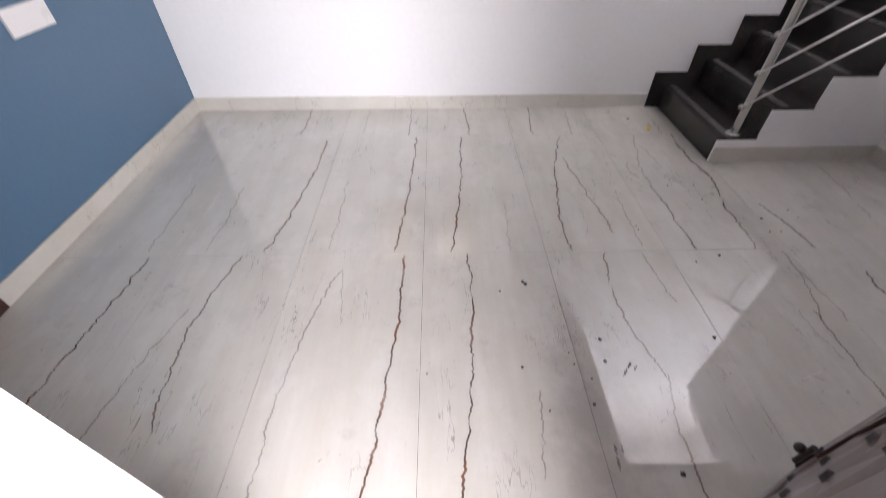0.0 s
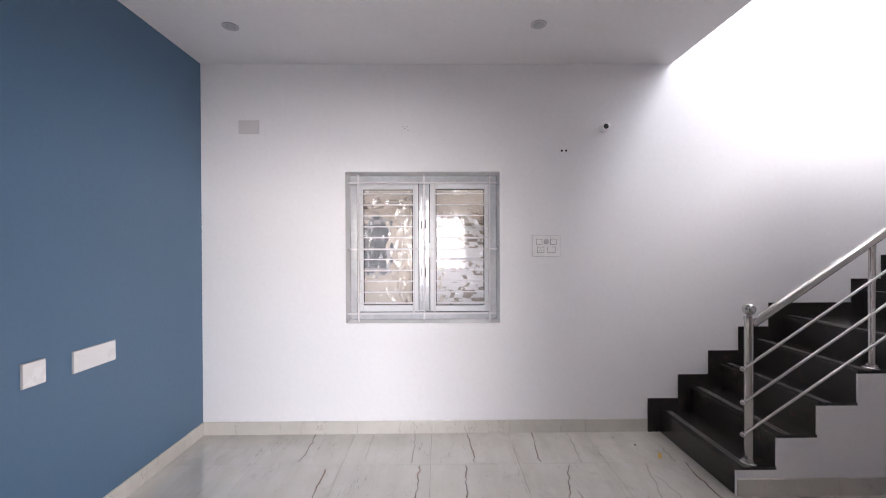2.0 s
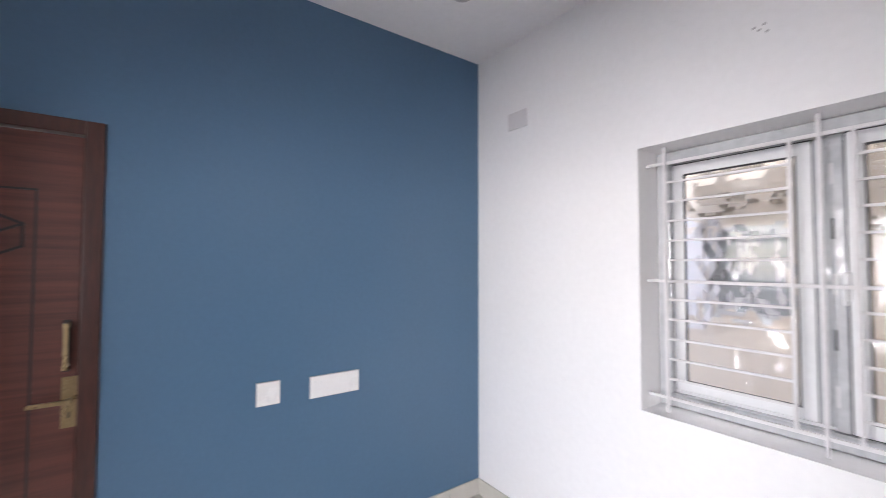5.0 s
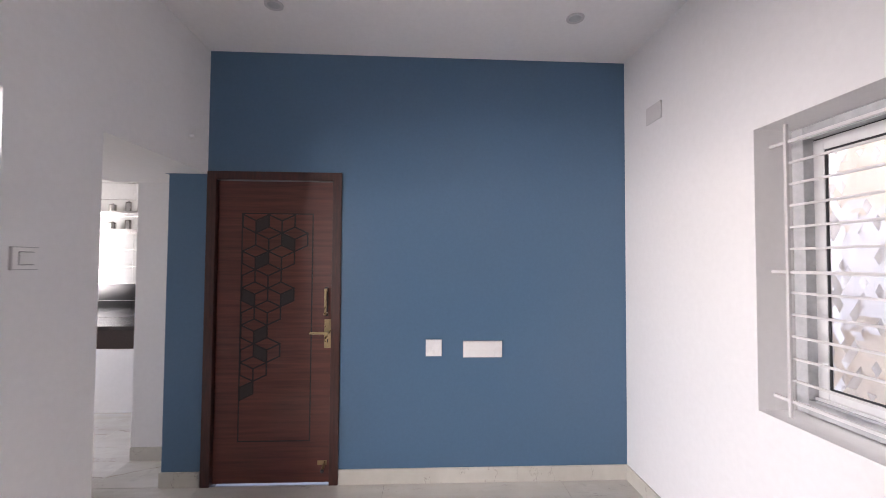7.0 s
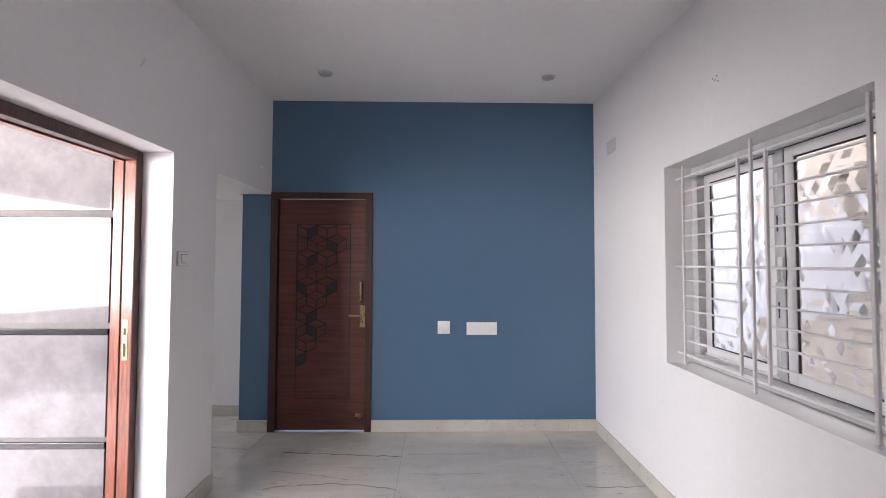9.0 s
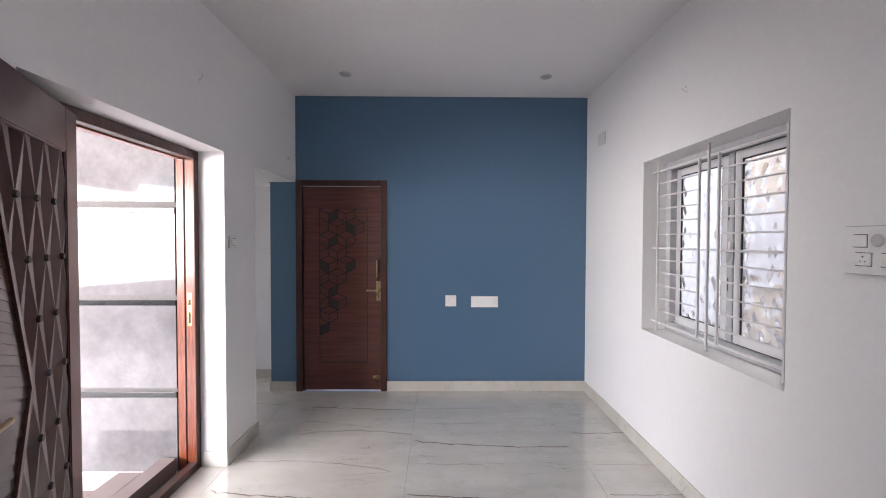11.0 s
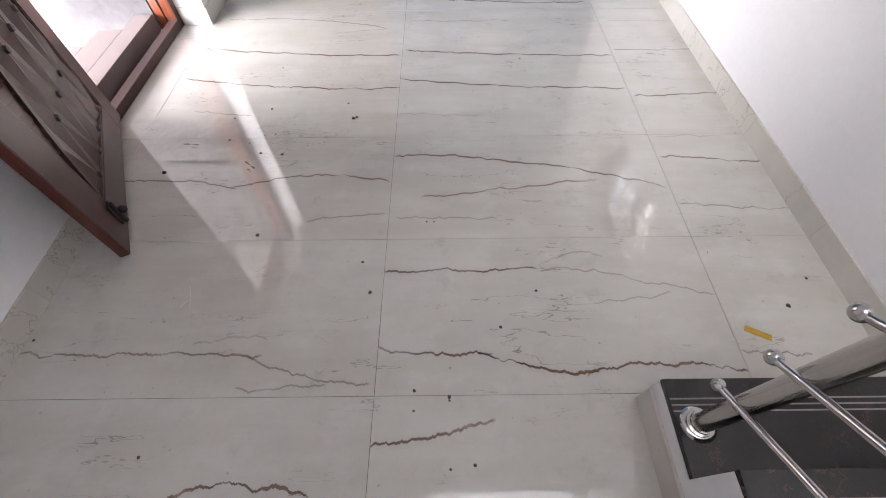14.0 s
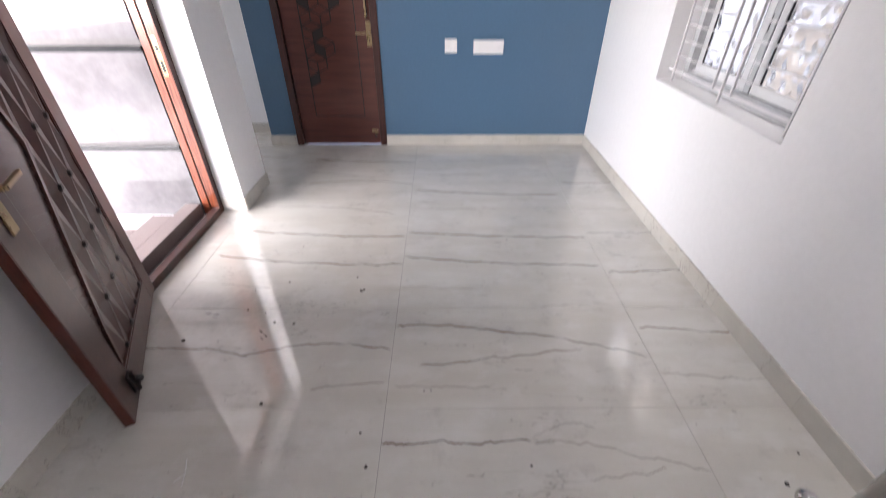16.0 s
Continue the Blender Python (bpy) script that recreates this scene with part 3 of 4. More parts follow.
# the middle stile, film-wrapped
part("meeting_stile", boxes((-0.160, -0.118, d0 + 0.040, d0 + 0.072, 0.934, 1.998), (-0.114, -0.072, d0 + 0.010, d0 + 0.046, 0.934, 1.998), bevel=0.004), FILM, window)
latch = part("latch", boxes((-0.082, -0.060, d0 - 0.012, d0 + 0.006, 1.40, 1.50), bevel=0.004), UPVC, window)
part("latch_lever", boxes((-0.078, -0.066, d0 - 0.030, d0 - 0.012, 1.385, 1.45), bevel=0.004), UPVC, latch)
# film print, too blurred to read
for k in range(5):
    for x in (-0.138, -0.105):
        z = 1.02 + 0.2 * k
        part("film_print", boxes((x - 0.004, x + 0.004, d0 + 0.0385 if x < -0.12 else d0 + 0.0085, d0 + 0.0395 if x < -0.12 else d0 + 0.0095, z, z + 0.075)), RUBBER if k % 2 else GRILLE, window)

grille = thing("window_grille", pose(0, N + 0.070, 0), "pale grey painted steel window grille with horizontal bars", "grille")
t = 0.0065
for z in (0.934, 1.452, 1.984):
    part("long_bar", boxes((WX0 + 0.004, WX1 - 0.004, -t, t, z - t, z + t), bevel=0.0015), GRILLE, grille)
for x, z0, z1 in ((-0.638, 0.872, 2.056), (-0.113, 0.872, 2.056), (0.412, 0.872, 2.056), (-0.195, 0.934, 1.984), (-0.027, 0.934, 1.984)):
    part("upright", boxes((x - t, x + t, -t - 0.009, t - 0.009, z0, z1), bevel=0.0015), GRILLE, grille)
for k in range(1, 12):
    z = 1.984 - 0.0877 * k
    if k != 6 and z > 0.99:
        for x0, x1 in ((-0.638, -0.195), (-0.027, 0.412)):
            part("short_bar", boxes((x0, x1, -0.0045, 0.0045, z - 0.0048, z + 0.0048), bevel=0.001), GRILLE, grille)

# ---- bedroom door in the blue wall ----
DY0, DY1, DZ = 0.337, 1.229, 2.085
bedroom_door = thing("door_1", pose(W, DY0, 0), "closed brown laminate door with cube-pattern inlay and dark frame", "door", kind="structure")
DW = DY1 - DY0
part("door_frame", boxes((-0.11, 0.014, 0, 0.060, 0, DZ), (-0.11, 0.014, DW - 0.060, DW, 0, DZ), (-0.11, 0.014, 0.060, DW - 0.060, DZ - 0.056, DZ), bevel=0.003), FRAMEWOOD, bedroom_door, "dark brown varnished frame")
part("door_stop", boxes((-0.06, -0.028, 0.060, 0.066, 0, DZ - 0.056), (-0.06, -0.028, DW - 0.066, DW - 0.060, 0, DZ - 0.056)), FRAMEWOOD, bedroom_door)
leaf1 = part("door_leaf", boxes((-0.058, -0.022, 0.066, DW - 0.066, 0.006, DZ - 0.060), bevel=0.002), LAMINATE, bedroom_door, "brown wood-grain laminate leaf")
FX = -0.0219
py0, py1, pz0, pz1 = 0.560 - DY0, 1.031 - DY0, 0.281, 1.805
g = 0.0038
part("panel_groove", boxes((FX, FX + 0.0015, py0 - g, py0 + g, pz0 - g, pz1 + g), (FX, FX + 0.0015, py1 - g, py1 + g, pz0 - g, pz1 + g), (FX, FX + 0.0015, py0 + g, py1 - g, pz0 - g, pz0 + g), (FX, FX + 0.0015, py0 + g, py1 - g, pz1 - g, pz1 + g)), INLAY, leaf1, "fine black rectangular groove")
CW, CS = 0.0866, 0.083
cubes = [(1, 0), (3, 0), (2, 1), (4, 1), (1, 2), (3, 2), (0, 3), (2, 3), (1, 4), (3, 4), (0, 5), (2, 5), (1, 6), (0, 7), (2, 7), (1, 8), (0, 9)]
tinted = {(1, 0): "R", (4, 1): "L", (1, 2): "R", (1, 4): "L", (3, 4): "R", (1, 6): "R", (2, 7): "L", (0, 9): "R"}


def cube_points(c, r):
    y, z = py0 + c * CW + 0.004, pz1 - 0.048 - r * 1.5 * CS
    h = CS / 2
    return {"m": (y, z), "t": (y, z + CS), "b": (y, z - CS), "tl": (y - CW, z + h), "bl": (y - CW, z - h), "tr": (y + CW, z + h), "br": (y + CW, z - h)}


def clip_line(a, b):
    t0, t1 = 0.0, 1.0
    for k, lo, hi in ((0, py0, py1), (1, pz0, pz1)):
        d = b[k] - a[k]
        if abs(d) < 1e-9:
            if not lo - 1e-6 <= a[k] <= hi + 1e-6:
                return None
            continue
        u, v = sorted(((lo - a[k]) / d, (hi - a[k]) / d))
        t0, t1 = max(t0, u), min(t1, v)
    if t1 - t0 < 0.02:
        return None
    return tuple(tuple(a[k] + (b[k] - a[k]) * s for k in (0, 1)) for s in (t0, t1))


lines = set()
for c, r in cubes:
    p = cube_points(c, r)
    for a, b in (("m", "b"), ("m", "tl"), ("m", "tr"), ("tl", "t"), ("t", "tr"), ("tl", "bl"), ("tr", "br"), ("bl", "b"), ("b", "br")):
        q = clip_line(p[a], p[b])
        if q:
            lines.add(tuple(sorted((round(u, 4), round(v, 4)) for u, v in q)))
bm = bmesh.new()
for (ya, za), (yb, zb) in sorted(lines):
    d = Vector((yb - ya, zb - za)).normalized() * 0.0048
    n = Vector((-d.y, d.x))
    a, b = Vector((ya, za)) - d, Vector((yb, zb)) + d
    ring = [a + n, a - n, b - n, b + n]
    lo = [bm.verts.new((FX, v.x, v.y)) for v in ring]
    hi = [bm.verts.new((FX + 0.0016, v.x, v.y)) for v in ring]
    bm.faces.new(hi)
    for k in range(4):
        bm.faces.new((lo[k], lo[(k + 1) % 4], hi[(k + 1) % 4], hi[k]))
part("cube_pattern", bm, INLAY, leaf1, "black grooves drawing stacked cubes")
for cell, side in sorted(tinted.items()):
    p = cube_points(*cell)
    ring = ("m", "b", "br", "tr") if side == "R" else ("m", "tl", "bl", "b")
    bm = bmesh.new()
    pts = [(min(max(p[k][0], py0), py1), min(max(p[k][1], pz0), pz1)) for k in ring]
    lo = [bm.verts.new((FX, y, z)) for y, z in pts]
    hi = [bm.verts.new((FX + 0.0009, y, z)) for y, z in pts]
    bm.faces.new(hi)
    for k in range(4):
        bm.faces.new((lo[k], lo[(k + 1) % 4], hi[(k + 1) % 4], hi[k]))
    part("dark_diamond", bm, INLAYGREY, leaf1)
hy = 1.130 - DY0
pull = part("pull_handle", rod((FX + 0.034, hy, 1.135), (FX + 0.034, hy, 1.285), 0.008), BRASS, leaf1, "antique brass pull handle", smooth=40)
part("handle_collar", boxes((FX, FX + 0.04, hy - 0.009, hy + 0.009, 1.122, 1.142), (FX, FX + 0.04, hy - 0.009, hy + 0.009, 1.280, 1.300), bevel=0.003), BRASS, pull)
part("back_plate", boxes((FX, FX + 0.004, hy - 0.012, hy + 0.012, 1.112, 1.310), bevel=0.001), INLAY, pull)
ly = 1.142 - DY0
plate = part("lock_plate", boxes((FX, FX + 0.006, ly - 0.023, ly + 0.023, 0.898, 1.092), bevel=0.002), BRASS, leaf1, "brass lock plate")
part("lever", boxes((FX + 0.030, FX + 0.042, ly - 0.115, ly + 0.008, 0.995, 1.011), (FX + 0.005, FX + 0.032, ly - 0.009, ly + 0.009, 0.994, 1.012), bevel=0.003), BRASS, plate)
part("keyhole", boxes((FX + 0.006, FX + 0.0068, ly - 0.003, ly + 0.003, 0.935, 0.958)), DARK, plate)
part("lock_body", boxes((FX + 0.006, FX + 0.012, ly - 0.014, ly + 0.014, 1.045, 1.080), bevel=0.002), BRASS, plate)
stop = part("door_stopper", rod((FX, hy, 0.13), (FX + 0.05, hy, 0.105), 0.009), BRASS, leaf1, smooth=40)
part("stopper_tip", ball((FX + 0.052, hy, 0.103), 0.012), RUBBER, stop)
part("stopper_plate", boxes((FX, FX + 0.003, hy - 0.045, hy + 0.018, 0.12, 0.15), bevel=0.001), BRASS, stop)

# ---- entrance frame and open leaf ----
entrance = thing("door_2", pose(-0.508, 0.055, 0), "dark brown wooden entrance door frame with raised sill", "door frame", kind="structure")
ew, eh = 1.006, 2.074
part("door_frame", boxes((0, 0.048, 0.055, 0.115, 0, eh), (ew - 0.048, ew, 0.055, 0.115, 0, eh), (0.048, ew - 0.048, 0.055, 0.115, eh - 0.055, eh), bevel=0.004), FRAMEWOOD, entrance, "dark brown face of the frame")
# Daylight on the jamb is put into its brighter wood colour
part("jamb", boxes((0, 0.054, 0.0, 0.050, 0.0, eh), (ew - 0.054, ew, 0.0, 0.050, 0.0, eh), (0.054, ew - 0.054, 0.0, 0.050, eh - 0.062, eh), bevel=0.003), LITWOOD, entrance, "varnished jamb, orange-brown with daylight in its colour")
# Thin board so the frame's inner face takes the daylit colour too
part("lining", boxes((0.048, 0.0515, 0.058, 0.113, 0.052, eh - 0.058), bevel=0.001), LITWOOD, entrance, "varnished rebate face, red-brown with daylight in its colour")
part("rebate_seal", boxes((0.030, 0.047, 0.050, 0.0550, 0.07, eh - 0.06)), INLAY, entrance)
part("sill", boxes((0.048, ew - 0.048, 0.062, 0.115, 0.0, 0.052), (0.048, ew - 0.048, 0.0545, 0.062, 0.0, 0.040), bevel=0.004), FRAMEWOOD, entrance, "raised wooden sill")
strike = part("strike_plate", boxes((0.0515, 0.0535, 0.066, 0.094, 0.945, 1.160), bevel=0.0008), BRASS, entrance, "brass strike plate")
part("strike_slot", boxes((0.0533, 0.0541, 0.073, 0.087, 0.965, 1.035), (0.0533, 0.0541, 0.073, 0.087, 1.08, 1.115)), DARK, strike)
part("hinge_screw", rod((0.06, 0.116, eh - 0.03), (0.06, 0.119, eh - 0.03), 0.006, sides=12), DARK, entrance)

angle = 25.8
front_door = thing("entrance_door", pose(0.407, 0.186, 0, 0, 0, angle), "open dark brown wooden entrance door carved with diamonds", "door")
LW, L0, L1, LT = 0.905, 0.034, 2.035, 0.034
pa, pb, pc, pd = 0.118, 0.742, 0.165, 1.860
leaf2 = part("door_leaf", boxes((0, pa, -LT, 0, L0, L1), (pb, LW, -LT, 0, L0, L1), (pa, pb, -LT, 0, L0, pc), (pa, pb, -LT, 0, pd, L1), (pa, pb, -LT, -0.018, pc, pd), bevel=0.0025), LEAFWOOD, front_door)
part("edge_strip", boxes((LW, LW + 0.004, -LT - 0.001, -0.001, L0, L1), bevel=0.001), EDGEWOOD, leaf2, "red-brown varnished closing edge")
part("panel_bead", boxes((pa, pa + 0.008, -0.018, -0.003, pc, pd), (pb - 0.008, pb, -0.018, -0.003, pc, pd), (pa, pb, -0.018, -0.003, pc, pc + 0.008), (pa, pb, -0.018, -0.003, pd - 0.008, pd), bevel=0.002), LEAFWOOD, leaf2)


def rib_at(v):
    """How far the carved diamonds reach from the hinge side at height v."""
    if v > 1.61:
        return 0.64
    if v > 1.012:
        return 0.452 + (v - 1.012) / 0.598 * 0.19
    return min(0.452 + (1.012 - v) / 0.60 * 0.227, 0.70)


BU, BV, U0, V0 = 0.0735, 0.2085, 0.2435, 1.646
def diamonds(v_lo, v_hi, u_lo, u_hi):
    """The carving between two heights, cut off along the rib that runs from u_lo to u_hi."""
    bm = bmesh.new()
    for r in range(-3, 10):
        for c in range(-4, 9):
            if (r + c) % 2:
                continue
            u, v = U0 + c * BU, V0 - r * BV
            # a tall diamond between four buttons, sunk along its middle
            ring = [(u, v), (u + BU, v + BV), (u + 2 * BU, v), (u + BU, v - BV)]
            for k in range(4):
                tri = [(*ring[k], -0.004), (*ring[(k + 1) % 4], -0.004), (u + BU, v, -0.0165)]
                bm.faces.new([bm.verts.new((p[0], p[2], p[1])) for p in tri])
    cuts = [((pa, 0, 0), (-1, 0, 0)), ((pb, 0, 0), (1, 0, 0)), ((0, 0, v_lo), (0, 0, -1)), ((0, 0, v_hi), (0, 0, 1)), ((u_lo, 0, v_lo), (v_hi - v_lo, 0, u_lo - u_hi))]
    for co, no in cuts:
        bmesh.ops.bisect_plane(bm, geom=bm.verts[:] + bm.edges[:] + bm.faces[:], plane_co=co, plane_no=no, clear_outer=True)
    return bm


for slab in ((pc, 0.36, 0.745, 0.70), (0.36, 1.012, 0.70, 0.455), (1.012, 1.66, 0.455, 0.655), (1.66, pd, 0.655, 0.76)):
    part("carved_diamonds", diamonds(*slab), LEAFWOOD, leaf2, "carved tall diamond relief")
for r in range(0, 8):
    for c in range(-1, 6):
        u, v = U0 + c * BU, V0 - r * BV
        if (r + c) % 2 == 0 and pa + 0.02 < u < rib_at(v) - 0.02 and v > pc + 0.01:
            part("button", rod((u, -0.006, v), (u, 0.004, v), 0.0150, 0.011, sides=16), INLAYGREY, leaf2, smooth=40)
for (u0, v0), (u1, v1) in (((0.655, 1.66), (0.455, 1.012)), ((0.455, 1.012), (0.70, 0.36)), ((0.655, 1.66), (0.735, 1.80)), ((0.70, 0.36), (0.735, 0.20))):
    d = Vector((u1 - u0, v1 - v0)).normalized() * 0.010
    nrm = Vector((-d.y, d.x))
    bm = bmesh.new()
    ring = [Vector((u0, v0)) + nrm, Vector((u0, v0)) - nrm, Vector((u1, v1)) - nrm, Vector((u1, v1)) + nrm]
    lo = [bm.verts.new((p.x, -0.018, p.y)) for p in ring]
    hi = [bm.verts.new((p.x, 0.002, p.y)) for p in ring]
    bm.faces.new(hi)
    for k in range(4):
        bm.faces.new((lo[k], lo[(k + 1) % 4], hi[(k + 1) % 4], hi[k]))
    part("carved_rib", bm, LEAFWOOD, leaf2)
bm = bmesh.new()
side = [(0.462, 1.012), (0.704, 0.36), (0.737, 0.20), (pb - 0.008, 0.20), (pb - 0.008, 1.80), (0.737, 1.80), (0.660, 1.66)]
lo = [bm.verts.new((u, -0.0185, v)) for u, v in side]
hi = [bm.verts.new((u, -0.0100, v)) for u, v in side]
bm.faces.new(hi)
for k in range(len(side)):
    bm.faces.new((lo[k], lo[(k + 1) % len(side)], hi[(k + 1) % len(side)], hi[k]))
part("slat_bed", bm, LEAFWOOD, leaf2)
for k in range(40):
    v = 0.30 + 0.036 * k
    u0 = rib_at(v) + 0.012
    if v < 1.70 and u0 < pb - 0.03:
        bm = bmesh.new()
        dv = (pb - 0.010 - u0) * 0.30
        ring = [(u0, v), (pb - 0.010, v + dv), (pb - 0.010, v + dv + 0.029), (u0, v + 0.029)]
        lo = [bm.verts.new((p[0], -0.0185, p[1])) for p in ring]
        hi = [bm.verts.new((p[0], -0.006 if n < 2 else -0.008, p[1])) for n, p in enumerate(ring)]
        bm.faces.new(hi)
        for n in range(4):
            bm.faces.new((lo[n], lo[(n + 1) % 4], hi[(n + 1) % 4], hi[n]))
        part("carved_slat", bm, LEAFWOOD, leaf2)
lock = part("lock_plate", boxes((0.800, 0.842, 0.0, 0.006, 0.86, 1.08), bevel=0.002), BRASS, leaf2, "brass lock plate")
part("lever", boxes((0.700, 0.826, 0.034, 0.046, 0.985, 1.001), (0.812, 0.830, 0.005, 0.040, 0.984, 1.002), bevel=0.004), BRASS, lock)
bolt = part("tower_bolt", boxes((0.742, 0.788, 0.0, 0.008, 0.075, 0.165), bevel=0.002), INLAY, leaf2, "small dark bolt near the foot of the leaf")
part("bolt_bar", rod((0.764, 0.014, 0.068), (0.764, 0.014, 0.165), 0.009, sides=12), INLAYGREY, bolt, smooth=40)
part("bolt_knob", ball((0.764, 0.032, 0.125), 0.016), INLAY, bolt)
for v in (0.25, 1.05, 1.85):
    part("hinge", rod((-0.002, -LT - 0.004, v - 0.05), (-0.002, -LT - 0.004, v + 0.05), 0.006, sides=12), STEEL, leaf2, smooth=40)

# ---- switches and fittings ----


def plate(name, m, w, h, label, rows=()):
    """A wall plate w by h, standing out along local y; rows are rockers (x0, x1, z0, z1)."""
    ob = thing(name, m, label, "switch plate")
    part("base", boxes((-w / 2, w / 2, 0, 0.010, -h / 2, h / 2), bevel=0.002), GREYPLASTIC, ob)
    front = part("cover", boxes((-w / 2 + 0.003, w / 2 - 0.003, 0.010, 0.0125, -h / 2 + 0.003, h / 2 - 0.003), bevel=0.001), PLASTIC, ob)
    for r in rows:
        # Grey plate behind the rocker puts the shadow at its edges into colour
        part("slot", boxes((r[0] - 0.0028, r[1] + 0.0028, 0.0115, 0.0130, r[2] - 0.0028, r[3] + 0.0028)), ROCKERSHADE, front)
        part("rocker", boxes((r[0], r[1], 0.0120, 0.0170, r[2], r[3]), bevel=0.002), PLASTIC, front)
    return ob, front


north, front = plate("switch_board", pose(0.8515, N, 1.474, 0, 0, 180), 0.224, 0.168, "white switch board with fan regulator, switches and socket",
                     [(-0.078, -0.034, 0.012, 0.052), (0.036, 0.078, 0.012, 0.052), (-0.072, -0.012, -0.052, -0.010), (0.020, 0.070, -0.052, -0.010)])
knob = turned([(0.021, 0.0), (0.021, 0.005), (0.018, 0.008), (0.017, 0.009)])
bmesh.ops.rotate(knob, verts=knob.verts, matrix=Matrix.Rotation(-math.pi / 2, 3, "X"))
bmesh.ops.translate(knob, verts=knob.verts, vec=(0.0, 0.012, 0.034))
part("regulator_knob", knob, GREYPLASTIC, front, smooth=40)
for x, z in ((0.045, -0.022), (0.037, -0.038), (0.053, -0.038)):
    part("socket_hole", rod((x, 0.0160, z), (x, 0.0170, z), 0.0035, sides=10), DARK, front)
plate("light_switch", pose(-0.604, S, 1.487, 0, 0, 0), 0.104, 0.084, "white single light switch by the entrance", [(-0.026, 0.026, -0.022, 0.022, 1)])
plate("blank_plate", pose(W, 1.860, 0.9015, 0, 0, -90), 0.110, 0.113, "small white blank plate low on the blue wall")
plate("blank_plate", pose(W, 2.1935, 0.8925, 0, 0, -90), 0.269, 0.113, "long white blank plate low on the blue wall")
cover = thing("junction_box_cover", pose(-1.474, N, 2.409, 0, 0, 180), "off-white square box cover high on the wall", "cover plate")
part("cover", boxes((-0.079, 0.079, 0, 0.010, -0.053, 0.053), bevel=0.003), COVER, cover)

stub = thing("conduit_stub", pose(1.301, N, 2.398, 90, 0, 0), "short white conduit stub with a dark open end", "conduit")
part("pipe", turned([(0.029, 0.0), (0.029, 0.050), (0.036, 0.052), (0.036, 0.066), (0.031, 0.070)]), PLASTIC, stub, smooth=40)
part("open_end", turned([(0.020, 0.0695), (0.019, 0.0712)]), DARK, stub)
holes = thing("drill_holes", pose(0.996, N, 2.225), "pair of small dark drilled holes in the wall", "holes")
for dx in (-0.017, 0.017):
    part("hole", rod((dx, -0.0015, 0), (dx, 0.0, 0), 0.0085, sides=12), DARK, holes)
anchors = thing("wall_plugs", pose(-0.255, N, 2.399), "few tiny screw holes above the window", "holes")
for dx, dz in ((-0.018, 0.014), (0.014, 0.016), (-0.002, 0.0), (0.022, -0.014)):
    part("hole", rod((dx, -0.0015, dz), (dx, 0.0, dz), 0.0045, sides=10), GREYWALL, anchors)
hook = thing("wall_hook", pose(-0.237, S, 2.431), "small painted wire hook high on the wall", "hook")
part("wire", rod((0, 0, 0.0), (0.006, 0.025, 0.012), 0.003, sides=10), PLASTIC, hook)
part("tip", rod((0.006, 0.025, 0.012), (0.006, 0.028, 0.040), 0.003, sides=10), PLASTIC, hook)
nail = thing("wall_nail", pose(-1.638, S, 2.259), "white plastic wall plug above the passage", "plug")
part("head", rod((0, 0, 0), (0, 0.022, 0), 0.010, 0.008, sides=12), PLASTIC, nail)


def downlight(x, y):
    ob = thing("downlight", pose(x, y, H), "small round recessed ceiling light, switched off", "ceiling light", "ceiling downlights")
    part("ring", turned([(0.052, 0.0), (0.050, -0.006), (0.044, -0.008), (0.038, -0.004)]), GREYPLASTIC, ob, smooth=40)
    part("lens", turned([(0.037, -0.001), (0.034, -0.0048)]), FILM, ob, "silver-grey lens")
    return ob


lamp_a = downlight(-1.34, 2.655)
copy_thing(lamp_a, pose(-1.315, 0.945, H))
copy_thing(lamp_a, pose(0.654, 2.62, H))

# ---- kitchen glimpse ----
counter = thing("kitchen_counter", pose(-3.84, -2.9, 0), "white plastered kitchen counter with a dark granite edge", "counter")
part("base", boxes((0, 0.62, 0, 2.8, 0, 0.62)), WHITE, counter)
part("apron", boxes((0.0, 0.635, 0, 2.8, 0.62, 0.80)), CABINETBROWN, counter, "dark brown polished apron")
part("worktop", boxes((0.0, 0.66, 0, 2.8, 0.80, 0.84), bevel=0.004), GRANITE, counter)
splash = structure("wall_kitchen_tiles", boxes((-3.852, -3.849, -2.9, 0.0, 0.84, 2.5)), GROUT, "white glazed wall tiles with steel trims above black tiles", "wall")
for k in range(9):
    z0 = 0.842 + 0.19 * k
    for j in range(4):
        y0 = -2.7 + 0.6 * j
        part("wall_tile", boxes((-3.849, -3.841, y0, y0 + 0.597, z0, z0 + 0.184), bevel=0.001), BLACKTILE if k < 2 else KITCHENTILE, splash)
    part("trim_strip", boxes((-3.849, -3.838, -2.7, -0.3, z0 + 0.1845, z0 + 0.1895)), STEEL, splash)
